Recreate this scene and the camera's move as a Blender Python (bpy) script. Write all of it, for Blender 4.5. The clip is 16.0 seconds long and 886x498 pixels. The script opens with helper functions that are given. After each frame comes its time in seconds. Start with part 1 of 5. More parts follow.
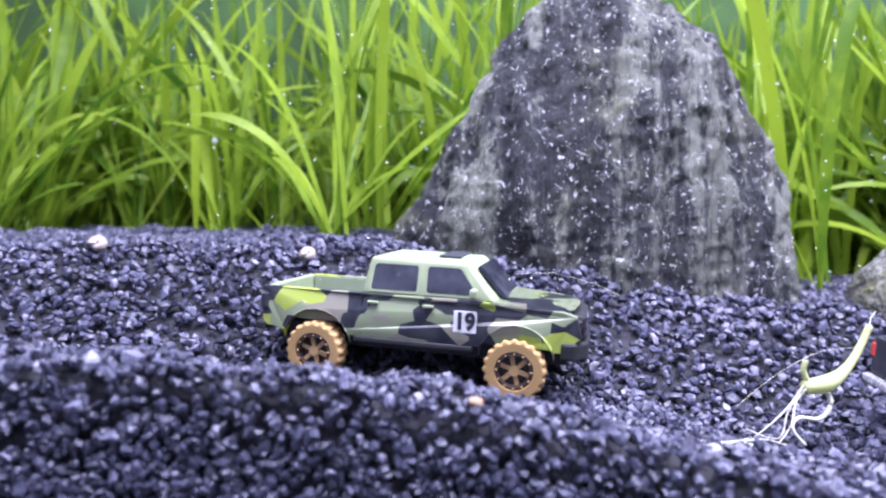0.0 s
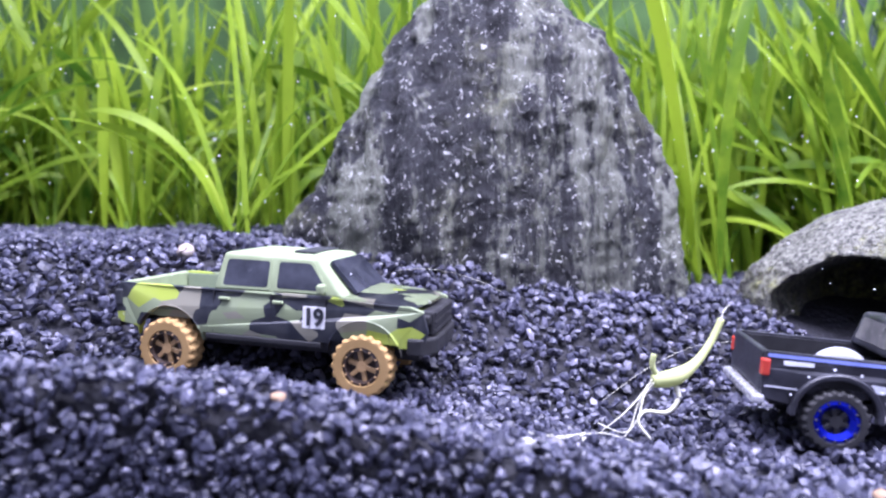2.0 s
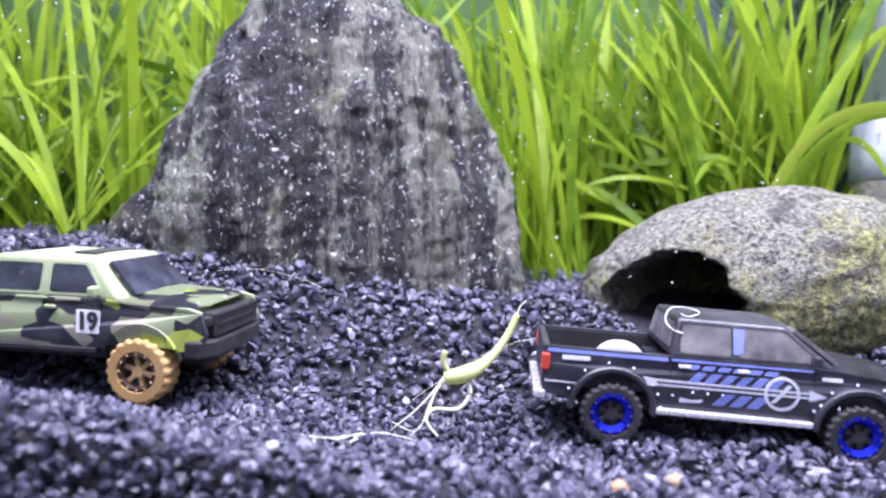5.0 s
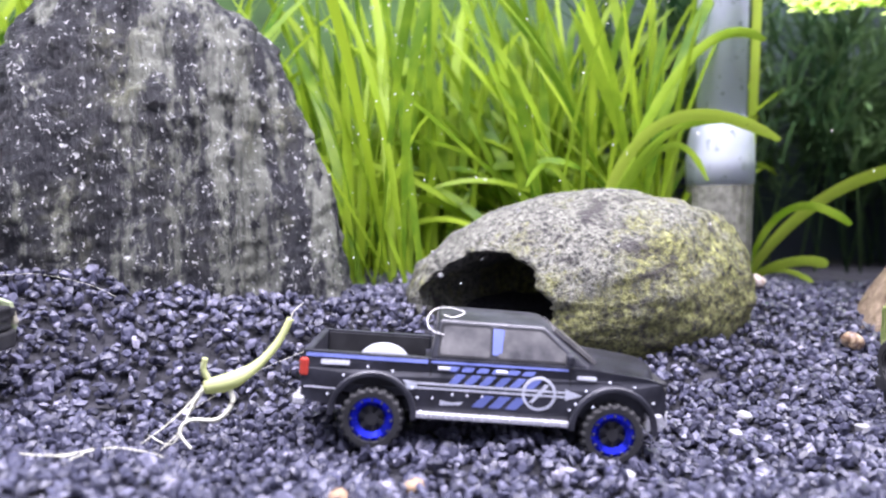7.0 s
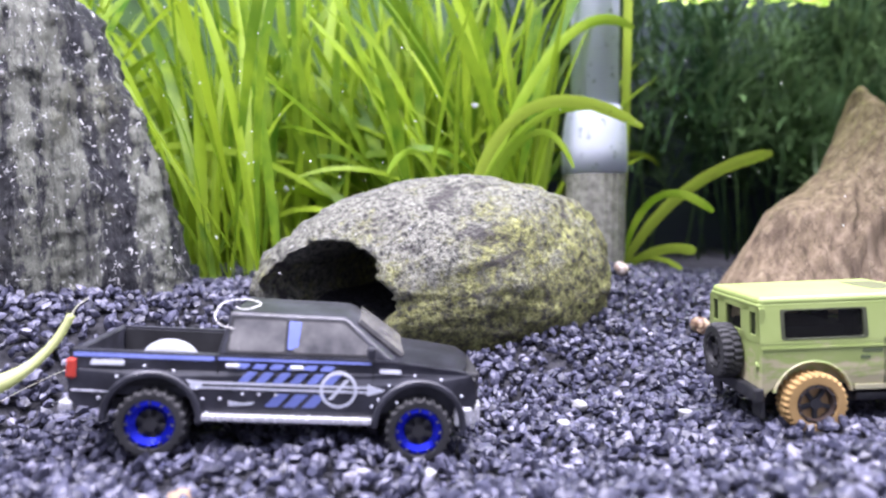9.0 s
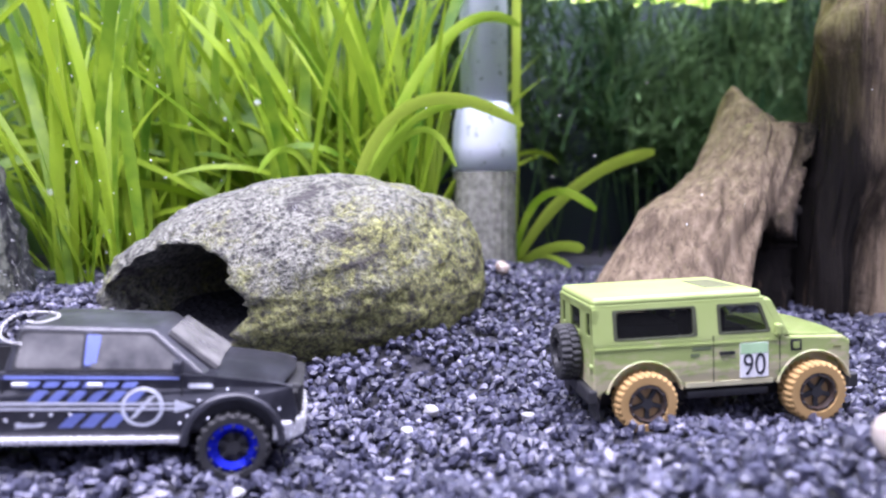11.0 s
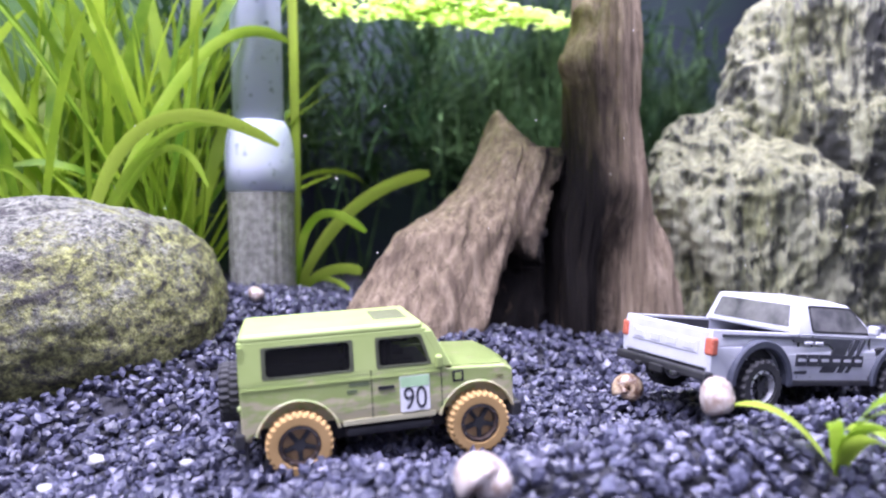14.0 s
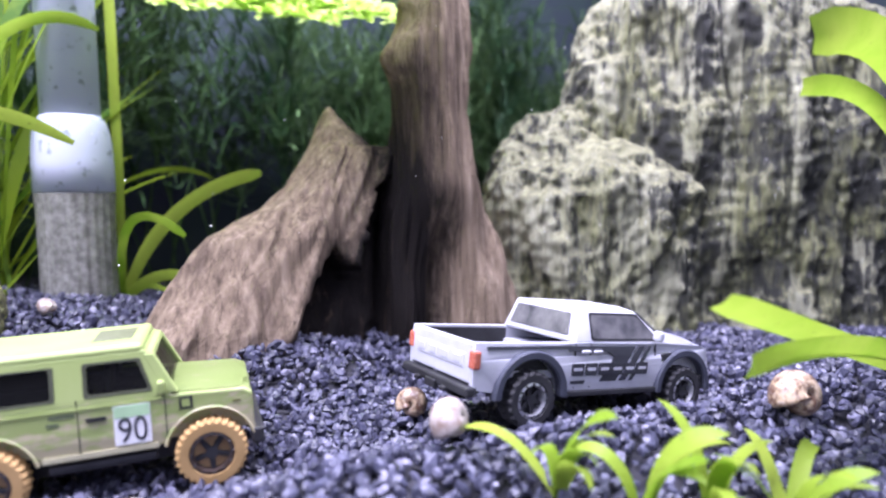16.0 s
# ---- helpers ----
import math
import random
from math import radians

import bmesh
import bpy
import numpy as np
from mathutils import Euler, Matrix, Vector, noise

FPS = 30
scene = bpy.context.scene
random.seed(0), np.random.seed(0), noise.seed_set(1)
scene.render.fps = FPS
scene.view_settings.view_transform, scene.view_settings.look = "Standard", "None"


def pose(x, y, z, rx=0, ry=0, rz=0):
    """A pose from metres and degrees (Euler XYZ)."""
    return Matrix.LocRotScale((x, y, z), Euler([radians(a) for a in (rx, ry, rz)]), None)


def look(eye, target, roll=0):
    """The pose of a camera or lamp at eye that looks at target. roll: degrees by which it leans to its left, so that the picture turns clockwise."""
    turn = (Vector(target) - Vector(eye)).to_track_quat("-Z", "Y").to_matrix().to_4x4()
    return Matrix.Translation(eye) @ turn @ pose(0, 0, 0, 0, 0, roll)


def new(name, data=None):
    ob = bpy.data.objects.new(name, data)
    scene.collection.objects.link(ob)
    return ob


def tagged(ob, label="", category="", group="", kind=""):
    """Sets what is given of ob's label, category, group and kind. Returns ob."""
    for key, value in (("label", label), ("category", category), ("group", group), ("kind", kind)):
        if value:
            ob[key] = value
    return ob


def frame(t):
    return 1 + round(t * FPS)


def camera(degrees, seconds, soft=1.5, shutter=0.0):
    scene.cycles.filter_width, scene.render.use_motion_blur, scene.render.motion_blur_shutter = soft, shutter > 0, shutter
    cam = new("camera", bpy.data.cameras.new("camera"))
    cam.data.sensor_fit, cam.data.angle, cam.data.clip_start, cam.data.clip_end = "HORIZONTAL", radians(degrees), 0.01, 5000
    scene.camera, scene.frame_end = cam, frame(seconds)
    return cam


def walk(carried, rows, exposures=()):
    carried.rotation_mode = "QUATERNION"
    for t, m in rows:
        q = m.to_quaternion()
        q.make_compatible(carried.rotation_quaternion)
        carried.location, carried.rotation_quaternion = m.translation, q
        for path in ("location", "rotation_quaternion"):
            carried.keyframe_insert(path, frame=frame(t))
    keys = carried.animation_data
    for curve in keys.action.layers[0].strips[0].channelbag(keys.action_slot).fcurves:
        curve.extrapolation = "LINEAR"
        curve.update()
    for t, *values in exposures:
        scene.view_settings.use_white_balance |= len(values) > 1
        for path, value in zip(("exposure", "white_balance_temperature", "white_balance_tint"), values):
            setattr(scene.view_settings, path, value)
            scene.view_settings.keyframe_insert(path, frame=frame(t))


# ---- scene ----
cam = camera(69.3, 16.0, 2.2)
cam.data.dof.use_dof, cam.data.dof.focus_distance, cam.data.dof.aperture_fstop = True, 0.15, 13.0
METRES, EYE, TILT, LEAN, TURN = 0.23, 0.056, -4.0, 0.0, 0.0
ROWS = [
    (0.0, 0.0, 0.0, 0.0, -0.0, 0.0, -0.0),
    (0.5, 0.0334, -0.0027, 0.0027, -0.11, 0.02, -0.03),
    (1.0, 0.0686, -0.003, 0.0, -0.39, 0.04, 0.03),
    (1.5, 0.0917, -0.0003, -0.0039, -0.81, 0.02, 0.11),
    (2.0, 0.1248, 0.0042, -0.0055, -1.34, 0.04, 0.2),
    (2.5, 0.1555, 0.0079, -0.01, -1.95, 0.01, 0.28),
    (3.0, 0.1788, 0.0068, -0.0145, -2.66, -0.05, 0.37),
    (3.5, 0.1973, 0.0091, -0.0125, -3.36, -0.16, 0.46),
    (6.0, 0.3437, 0.0035, -0.0091, -8.66, 0.33, 1.06),
    (6.5, 0.3852, 0.0016, -0.0117, -10.43, 0.54, 1.09),
    (7.0, 0.4168, 0.0047, -0.0171, -12.06, 0.47, 1.2),
    (7.5, 0.4477, 0.0077, -0.0172, -13.64, 0.49, 1.29),
    (8.0, 0.4771, 0.0074, -0.0225, -15.13, 0.4, 1.43),
    (8.5, 0.5115, 0.0082, -0.0248, -16.58, 0.22, 1.65),
    (9.0, 0.5326, 0.0149, -0.0283, -17.74, -0.06, 1.87),
    (11.5, 0.6641, -0.0089, -0.0263, -24.31, -0.54, 2.57),
    (12.0, 0.7027, -0.0219, -0.0289, -25.96, -0.42, 2.67),
    (12.5, 0.732, -0.0314, -0.0294, -27.44, -0.21, 2.74),
    (13.0, 0.7578, -0.0402, -0.0269, -28.91, 0.05, 2.78),
    (13.5, 0.7773, -0.0434, -0.0244, -30.3, 0.13, 2.86),
    (14.0, 0.8171, -0.0631, -0.0197, -32.25, 0.12, 3.03),
    (14.5, 0.8691, -0.0835, -0.0124, -34.25, 0.11, 3.27),
    (15.0, 0.92, -0.0984, -0.0086, -35.97, 0.02, 3.54),
    (15.5, 0.9497, -0.1083, -0.0162, -37.18, -0.46, 3.58),
    (16.0, 0.9693, -0.1183, -0.0155, -38.17, -0.71, 3.63),
]
walk(cam, [(t, pose(0, 0, EYE, TILT, LEAN, TURN) @ pose(METRES * x, METRES * y, METRES * z, 90 + pitch, roll, yaw)) for t, x, y, z, yaw, pitch, roll in ROWS],
     exposures=((0.0, 0.22, 5650, 24), (3.7, 0.2, 5700, 24), (6.5, 0.26, 6300, 17), (9.0, 0.27, 6250, 17), (11.5, 0.24, 5900, 23), (16.0, 0.25, 5800, 25)))

# ---- light ----
world = bpy.data.worlds.new("room")
scene.world = world
world.use_nodes = True
# a dim room: pale ceiling, dark floor
room = world.node_tree
up = room.nodes.new("ShaderNodeSeparateXYZ")
room.links.new(room.nodes.new("ShaderNodeTexCoord").outputs["Generated"], up.inputs[0])
shade = room.nodes.new("ShaderNodeValToRGB")
shade.color_ramp.elements[0].position, shade.color_ramp.elements[0].color = 0.0, (0.05, 0.05, 0.07, 1)
shade.color_ramp.elements[1].position, shade.color_ramp.elements[1].color = 0.7, (0.76, 0.78, 1.0, 1)
room.links.new(up.outputs[2], shade.inputs[0])
room.links.new(shade.outputs[0], room.nodes["Background"].inputs[0])
room.nodes["Background"].inputs[1].default_value = 1.45


def area_light(name, m, sx, sy, watts, colour):
    data = bpy.data.lights.new(name, "AREA")
    data.shape, data.size, data.size_y, data.energy, data.color = "RECTANGLE", sx, sy, watts, colour
    ob = new(name, data)
    ob.matrix_world = m
    return ob


# the tank's lamp bar, above the water
area_light("tank_lamp_light", look((0.165, 0.07, 0.42), (0.165, 0.125, 0.0)), 0.7, 0.16, 9.2, (0.94, 0.91, 1.0))


# ---- materials ----
class Nodes:
    """A short way to write a node material."""

    def __init__(self, name, rough=0.5, metal=0.0, spec=0.5, coat=0.0):
        self.mat = bpy.data.materials.new(name)
        self.mat.use_nodes = True
        self.tree = self.mat.node_tree
        self.bsdf = self.tree.nodes["Principled BSDF"]
        self.set(self.bsdf, "Roughness", rough)
        self.set(self.bsdf, "Metallic", metal)
        self.set(self.bsdf, "Specular IOR Level", spec)
        self.set(self.bsdf, "Coat Weight", coat)
        self.coord = self.tree.nodes.new("ShaderNodeTexCoord").outputs["Object"]

    def set(self, node, key, value):
        if isinstance(value, bpy.types.NodeSocket):
            self.tree.links.new(value, node.inputs[key])
        else:
            node.inputs[key].default_value = value

    def node(self, kind, out=0, props=(), **inputs):
        n = self.tree.nodes.new(kind)
        for key, value in dict(props).items():
            setattr(n, key, value)
        for key, value in inputs.items():
            self.set(n, int(key[1:]) if key[0] == "i" and key[1:].isdigit() else key, value)
        return n.outputs[out]

    def map(self, scale=(1, 1, 1), turn=(0, 0, 0), at=(0, 0, 0)):
        return self.node("ShaderNodeMapping", Vector=self.coord, Scale=scale, Rotation=turn, Location=at)

    def noise(self, size, detail=4.0, rough=0.55, vec=None, warp=0.0):
        return self.node("ShaderNodeTexNoise", Vector=vec or self.coord, Scale=1.0 / size, Detail=detail, Roughness=rough, Distortion=warp)

    def cells(self, size, feature="F1", out=0, vec=None, jitter=1.0, distance="EUCLIDEAN"):
        return self.node("ShaderNodeTexVoronoi", out, {"feature": feature, "distance": distance}, Vector=vec or self.coord, Scale=1.0 / size, Randomness=jitter)

    def ramp(self, fac, *stops):
        n = self.tree.nodes.new("ShaderNodeValToRGB")
        self.set(n, 0, fac)
        e = n.color_ramp.elements
        while len(e) < len(stops):
            e.new(0.5)
        for el, (at, col) in zip(e, stops):
            el.position = at
            el.color = (*col, 1) if isinstance(col, tuple) else (col, col, col, 1)
        return n.outputs[0]

    def mix(self, fac, a, b, how="MIX"):
        n = self.tree.nodes.new("ShaderNodeMix")
        n.data_type, n.blend_type = "RGBA", how
        for i, v in ((0, fac), (6, a), (7, b)):
            self.set(n, i, (*v, 1) if isinstance(v, tuple) and len(v) == 3 else v)
        return n.outputs[2]

    def math(self, how, a, b=0.0):
        return self.node("ShaderNodeMath", 0, {"operation": how}, i0=a, i1=b)

    def bump(self, height, depth=0.0003, strength=0.6):
        self.set(self.bsdf, "Normal", self.node("ShaderNodeBump", Height=height, Distance=depth, Strength=strength))

    def colour(self, value):
        self.set(self.bsdf, "Base Color", (*value, 1) if isinstance(value, tuple) else value)
        return self


def painted(name, colour, rough=0.35, metal=0.0, vary=0.12, coat=0.0, spec=0.5):
    """Die-cast paint or moulded plastic, with faint dust and scuffs."""
    n = Nodes(name, rough, metal, spec, coat)
    c2 = tuple(min(1.0, c * (1 + 1.5 * vary) + 0.01) for c in colour)
    n.colour(n.mix(n.ramp(n.noise(0.006), (0.35, 0.0), (0.7, 1.0)), colour, c2))
    n.set(n.bsdf, "Roughness", n.node("ShaderNodeMapRange", Value=n.noise(0.0012), i3=rough * 0.7, i4=min(1.0, rough * 1.4)))
    n.bump(n.noise(0.0008), 0.00004, 0.3)
    return n.mat


def gravel_material():
    n = Nodes("black_gravel", 0.36, 0.0, 0.55)
    r = n.node("ShaderNodeNewGeometry", "Random Per Island")
    base = n.ramp(r, (0.0, (0.006, 0.007, 0.014)), (0.5, (0.021, 0.023, 0.043)), (0.8, (0.06, 0.063, 0.105)), (0.95, (0.14, 0.14, 0.2)), (1.0, (0.3, 0.29, 0.36)))
    n.colour(n.mix(0.35, base, n.ramp(n.noise(0.0007), (0.35, (0.01, 0.01, 0.02)), (0.75, (0.19, 0.19, 0.28)))))
    n.set(n.bsdf, "Roughness", n.ramp(n.noise(0.0009), (0.3, 0.3), (0.7, 0.55)))
    n.bump(n.noise(0.0005), 0.00015, 0.6)
    return n.mat


def bed_material():
    n = Nodes("deep_gravel", 0.8)
    n.colour(n.ramp(n.noise(0.002), (0.3, (0.01, 0.01, 0.014)), (0.7, (0.03, 0.03, 0.04))))
    n.bump(n.cells(0.002), 0.001, 0.7)
    return n.mat


def slate_material(name, dark, mid, pale, film, film_amount, band=0.014, fleck_share=0.64, long=0.6, streak=0.7, grain=0.0019, patch=0.0, ledge_tint=None):
    """Layered stone: upright bands, mottling, bright mica flecks and a thin film of algae."""
    n = Nodes(name, 0.5, 0.0, 0.5)
    bands = n.noise(band, 3, 0.5, n.map((1, 1, 0.07)), 0.2)
    thin = n.noise(0.0026, 4, 0.6, n.map((1, 1, 0.1)))
    mottle = n.noise(grain, 6, 0.7, n.map((1, 1, long)))
    fleck = n.noise(0.0014, 3, 0.6, n.map((1, 1, 0.75)), 0.9)
    share = n.math("ADD", mottle, n.math("MULTIPLY", n.math("SUBTRACT", bands, 0.5), 2.0))
    share = n.math("ADD", share, n.math("MULTIPLY", n.math("SUBTRACT", n.noise(0.016, 4, 0.6, n.map((1, 1, 0.7)), 0.6), 0.5), patch))
    c = n.ramp(share, (0.42, dark), (0.5, mid), (0.57, pale), (0.7, tuple(min(0.7, 1.5 * v) for v in pale)))
    c = n.mix(n.ramp(thin, (0.54, 0.0), (0.66, streak)), c, dark)
    big = n.noise(0.028, 4, 0.6, None, 0.4)
    c = n.mix(n.ramp(big, (0.64 - film_amount, 0.0), (0.8 - film_amount, 0.7)), c, n.mix(n.ramp(mottle, (0.4, 0.0), (0.6, 1.0)), dark, film))
    if ledge_tint:
        # paler tint mixed in where the face points up, broken by the mottling
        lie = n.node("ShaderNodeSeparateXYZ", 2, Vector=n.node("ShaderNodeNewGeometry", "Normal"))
        c = n.mix(n.ramp(n.math("ADD", lie, n.math("MULTIPLY", n.math("SUBTRACT", mottle, 0.5), 1.6)), (0.25, 0.0), (0.6, 0.8)), c, n.mix(n.ramp(n.noise(0.0022, 5, 0.7), (0.38, 0.0), (0.6, 1.0)), tuple(0.35 * v for v in ledge_tint), ledge_tint))
    c = n.mix(n.ramp(fleck, (fleck_share, 0.0), (fleck_share + 0.05, 0.9)), c, (0.68, 0.69, 0.68))
    n.colour(c)
    n.set(n.bsdf, "Roughness", n.ramp(mottle, (0.35, 0.28), (0.7, 0.7)))
    n.bump(n.math("ADD", n.math("ADD", bands, thin), mottle), 0.003, 0.9)
    return n.mat


def boulder_material():
    n = Nodes("speckled_boulder", 0.65)
    grain = n.noise(0.0013, 4, 0.75)
    c = n.ramp(grain, (0.38, (0.018, 0.02, 0.018)), (0.46, (0.13, 0.13, 0.11)), (0.56, (0.25, 0.25, 0.205)), (0.72, (0.42, 0.42, 0.355)))
    z = n.node("ShaderNodeSeparateXYZ", 2, Vector=n.coord)
    x = n.node("ShaderNodeSeparateXYZ", 0, Vector=n.coord)
    patch = n.math("ADD", n.math("ADD", n.noise(0.012, 6, 0.75), n.math("MULTIPLY", z, -8.0)), n.math("MULTIPLY", n.math("SUBTRACT", x, 0.185), 3.0))
    film = n.ramp(n.noise(0.0021, 6, 0.8), (0.38, (0.014, 0.013, 0.01)), (0.49, (0.15, 0.15, 0.045)), (0.6, (0.42, 0.43, 0.14)), (0.72, (0.58, 0.56, 0.3)))
    c = n.mix(n.ramp(patch, (0.1, 0.0), (0.3, 0.92)), c, film)
    c = n.mix(n.ramp(n.cells(0.0042), (0.12, 0.85), (0.22, 0.0)), c, (0.014, 0.012, 0.014))
    stain = n.noise(0.014, 5, 0.7, n.map((1, 1, 1.6)), 0.8)
    c = n.mix(n.ramp(stain, (0.53, 0.0), (0.64, 0.85)), c, (0.03, 0.024, 0.028))
    n.colour(c)
    n.bump(n.math("ADD", grain, n.noise(0.004, 5, 0.7)), 0.0022, 0.9)
    return n.mat


def wood_material():
    n = Nodes("waterlogged_wood", 0.9, 0.0, 0.15)
    g = n.noise(0.0024, 6, 0.62, n.map((1, 1, 0.045), (0, radians(24), 0)), 0.08)
    u = n.noise(0.0022, 6, 0.62, n.map((1, 1, 0.045)), 0.1)
    x = n.node("ShaderNodeSeparateXYZ", 0, Vector=n.coord)
    stem = n.ramp(n.math("MULTIPLY", n.math("SUBTRACT", x, 0.3), 10.0), (0.4, 0.0), (0.46, 1.0))
    g = n.mix(stem, g, u)
    c = n.ramp(g, (0.25, (0.085, 0.064, 0.045)), (0.5, (0.205, 0.155, 0.106)), (0.75, (0.34, 0.268, 0.192)))
    # drying cracks along the grain
    crack = n.math("ABSOLUTE", n.math("SUBTRACT", n.noise(0.007, 5, 0.6, n.map((1, 1, 0.07), (0, radians(24), 0)), 0.2), 0.5))
    c = n.mix(n.ramp(crack, (0.0, 0.5), (0.018, 0.0)), c, (0.03, 0.022, 0.016))
    c = n.mix(n.ramp(n.noise(0.012, 5, 0.6, n.map((1, 1, 0.3))), (0.56, 0.0), (0.72, 0.8)), c, (0.05, 0.034, 0.027))
    # black between two ragged edges: rotted heart and painted hollow shade, with paler splinters
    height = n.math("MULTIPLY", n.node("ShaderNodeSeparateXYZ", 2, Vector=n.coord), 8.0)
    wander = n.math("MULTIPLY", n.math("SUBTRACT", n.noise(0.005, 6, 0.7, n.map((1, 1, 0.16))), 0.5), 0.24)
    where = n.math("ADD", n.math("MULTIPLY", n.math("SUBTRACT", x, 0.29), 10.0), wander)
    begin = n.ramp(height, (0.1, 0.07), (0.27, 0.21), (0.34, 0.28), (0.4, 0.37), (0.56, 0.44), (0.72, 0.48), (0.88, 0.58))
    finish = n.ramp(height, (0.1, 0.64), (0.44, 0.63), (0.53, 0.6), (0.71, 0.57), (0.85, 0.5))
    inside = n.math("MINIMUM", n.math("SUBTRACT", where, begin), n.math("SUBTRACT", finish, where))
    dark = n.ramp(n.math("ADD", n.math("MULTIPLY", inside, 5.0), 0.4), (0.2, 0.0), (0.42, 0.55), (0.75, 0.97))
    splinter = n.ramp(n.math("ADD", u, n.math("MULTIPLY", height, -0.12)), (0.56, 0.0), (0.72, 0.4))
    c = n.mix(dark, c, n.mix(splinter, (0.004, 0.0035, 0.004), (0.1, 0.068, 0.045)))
    n.colour(c)
    n.bump(n.math("ADD", g, n.math("MULTIPLY", n.noise(0.0012), 0.4)), 0.0013, 0.85)
    return n.mat


def leaf_material(name, dark, light, clear=0.5):
    """A water plant's blade: ribs along it, light shining through."""
    n = Nodes(name, 0.42, 0.0, 0.22)
    n.coord = n.tree.nodes["Texture Coordinate"].outputs["Object"]
    r = n.node("ShaderNodeObjectInfo", "Random")
    c = n.mix(r, dark, light)
    c = n.mix(n.ramp(n.noise(0.012, 3), (0.4, 0.0), (0.7, 0.6)), c, light)
    c = n.mix(n.ramp(n.noise(0.0016, 3), (0.62, 0.0), (0.75, 0.35)), c, (0.12, 0.13, 0.03))
    n.colour(c)
    n.bump(n.noise(0.0015), 0.0002, 0.3)
    t = n.tree.nodes.new("ShaderNodeBsdfTranslucent")
    n.set(t, "Color", c)
    m = n.tree.nodes.new("ShaderNodeMixShader")
    n.set(m, 0, clear)
    n.tree.links.new(n.bsdf.outputs[0], m.inputs[1])
    n.tree.links.new(t.outputs[0], m.inputs[2])
    n.tree.links.new(m.outputs[0], n.tree.nodes["Material Output"].inputs[0])
    return n.mat


GRAVEL = gravel_material()
BED = bed_material()
SLATE = slate_material("dark_slate", (0.006, 0.007, 0.012), (0.022, 0.023, 0.029), (0.12, 0.126, 0.102), (0.16, 0.165, 0.09), 0.1, 0.011, fleck_share=0.62, long=0.5)
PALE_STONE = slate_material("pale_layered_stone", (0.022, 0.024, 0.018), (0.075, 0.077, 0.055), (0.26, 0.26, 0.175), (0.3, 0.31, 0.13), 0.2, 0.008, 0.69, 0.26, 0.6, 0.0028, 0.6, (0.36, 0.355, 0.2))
BOULDER = boulder_material()
WOOD = wood_material()
LEAF = leaf_material("bright_leaf", (0.06, 0.16, 0.012), (0.36, 0.5, 0.035))
YOUNG_LEAF = leaf_material("young_leaf", (0.22, 0.38, 0.022), (0.42, 0.54, 0.07))
# leaf green darkened in colour to carry the dimness of reflected greenery
DIMMED_LEAF = leaf_material("dimmed_leaf", (0.025, 0.07, 0.03), (0.12, 0.2, 0.075), 0.3)
# bright leaf colour that imitates the reflecting water surface
REFLECTION_LEAF = leaf_material("surface_reflection_leaf", (0.45, 0.62, 0.12), (0.65, 0.78, 0.28), 0.75)


# ---- building helpers ----
def mesh_of(bm, name, material, smooth=True):
    me = bpy.data.meshes.new(name)
    bm.normal_update()
    bm.to_mesh(me)
    bm.free()
    me.materials.append(material)
    if smooth:
        me.shade_smooth()
    return me


def part(name, bm, material, parent=None, label="", smooth=False, at=None):
    """Links a bmesh as one mesh object, under a thing or a part where a parent is given."""
    ob = new(name, mesh_of(bm, name, material, smooth))
    if parent:
        ob.parent = parent
    if at is not None:
        ob.matrix_local = at
    return tagged(ob, label)


def thing(name, label, category, m=None, group="", kind=""):
    ob = new(name)
    ob.empty_display_size = 0.01
    if m is not None:
        ob.matrix_world = m
    return tagged(ob, label, category, group, kind)


def smoothstep(a, b, x):
    t = np.clip((x - a) / (b - a), 0, 1)
    return t * t * (3 - 2 * t)


def ground_height(x, y):
    """The gravel's height: a shallow valley along the toys, a bank at the back, a ridge in front that drops away at the near left."""
    x, y = np.asarray(x, float), np.asarray(y, float)
    left = smoothstep(0.12, -0.03, x)
    right = smoothstep(0.2, 0.32, x)
    steep = smoothstep(0.17, 0.11, x)
    h = 0.0005 + 0.0155 * left + 0.0045 * smoothstep(0.17, 0.23, x)
    h = h + (0.025 + 0.003 * left - 0.012 * right) * smoothstep(0, 1, (y + 0.25 * np.maximum(0, x - 0.22) - 0.135 - 0.01 * steep) / (0.08 - 0.038 * steep))
    ridge = 0.103 - 0.2 * np.maximum(0, x - 0.03)
    h = h + (0.0065 + 0.0085 * smoothstep(0.06, -0.07, x) + 0.003 * right) * np.exp(-((y - ridge) / (0.02 - 0.006 * right)) ** 2)
    h = h + 0.0075 * np.exp(-((x - 0.286) / 0.036) ** 2 - ((y - 0.139) / 0.018) ** 2)
    h = h + (0.0062 - 0.04 * (np.clip(x, 0.09, 0.17) - 0.107)) * np.exp(-((x - 0.131) / 0.044) ** 4 - ((y - 0.128) / 0.024) ** 4)
    h = h + 0.0042 * np.exp(-((x - 0.195) / 0.036) ** 4 - ((y - 0.166) / 0.018) ** 2)
    h = h - 0.0052 * np.exp(-((x - 0.359) / 0.026) ** 2 - ((y - 0.058) / 0.02) ** 2)
    drop = np.maximum(0, ridge - 0.004 - y) * smoothstep(0.16, 0.04, x)
    h = h - np.minimum(14.0 * drop, 0.09)
    h = h + 0.0012 * np.sin(x * 95 + 1.3) * np.sin(y * 120 + 0.4) + 0.0007 * np.sin(x * 260 + y * 190)
    return h


def ground_z(x, y):
    return float(ground_height(x, y))


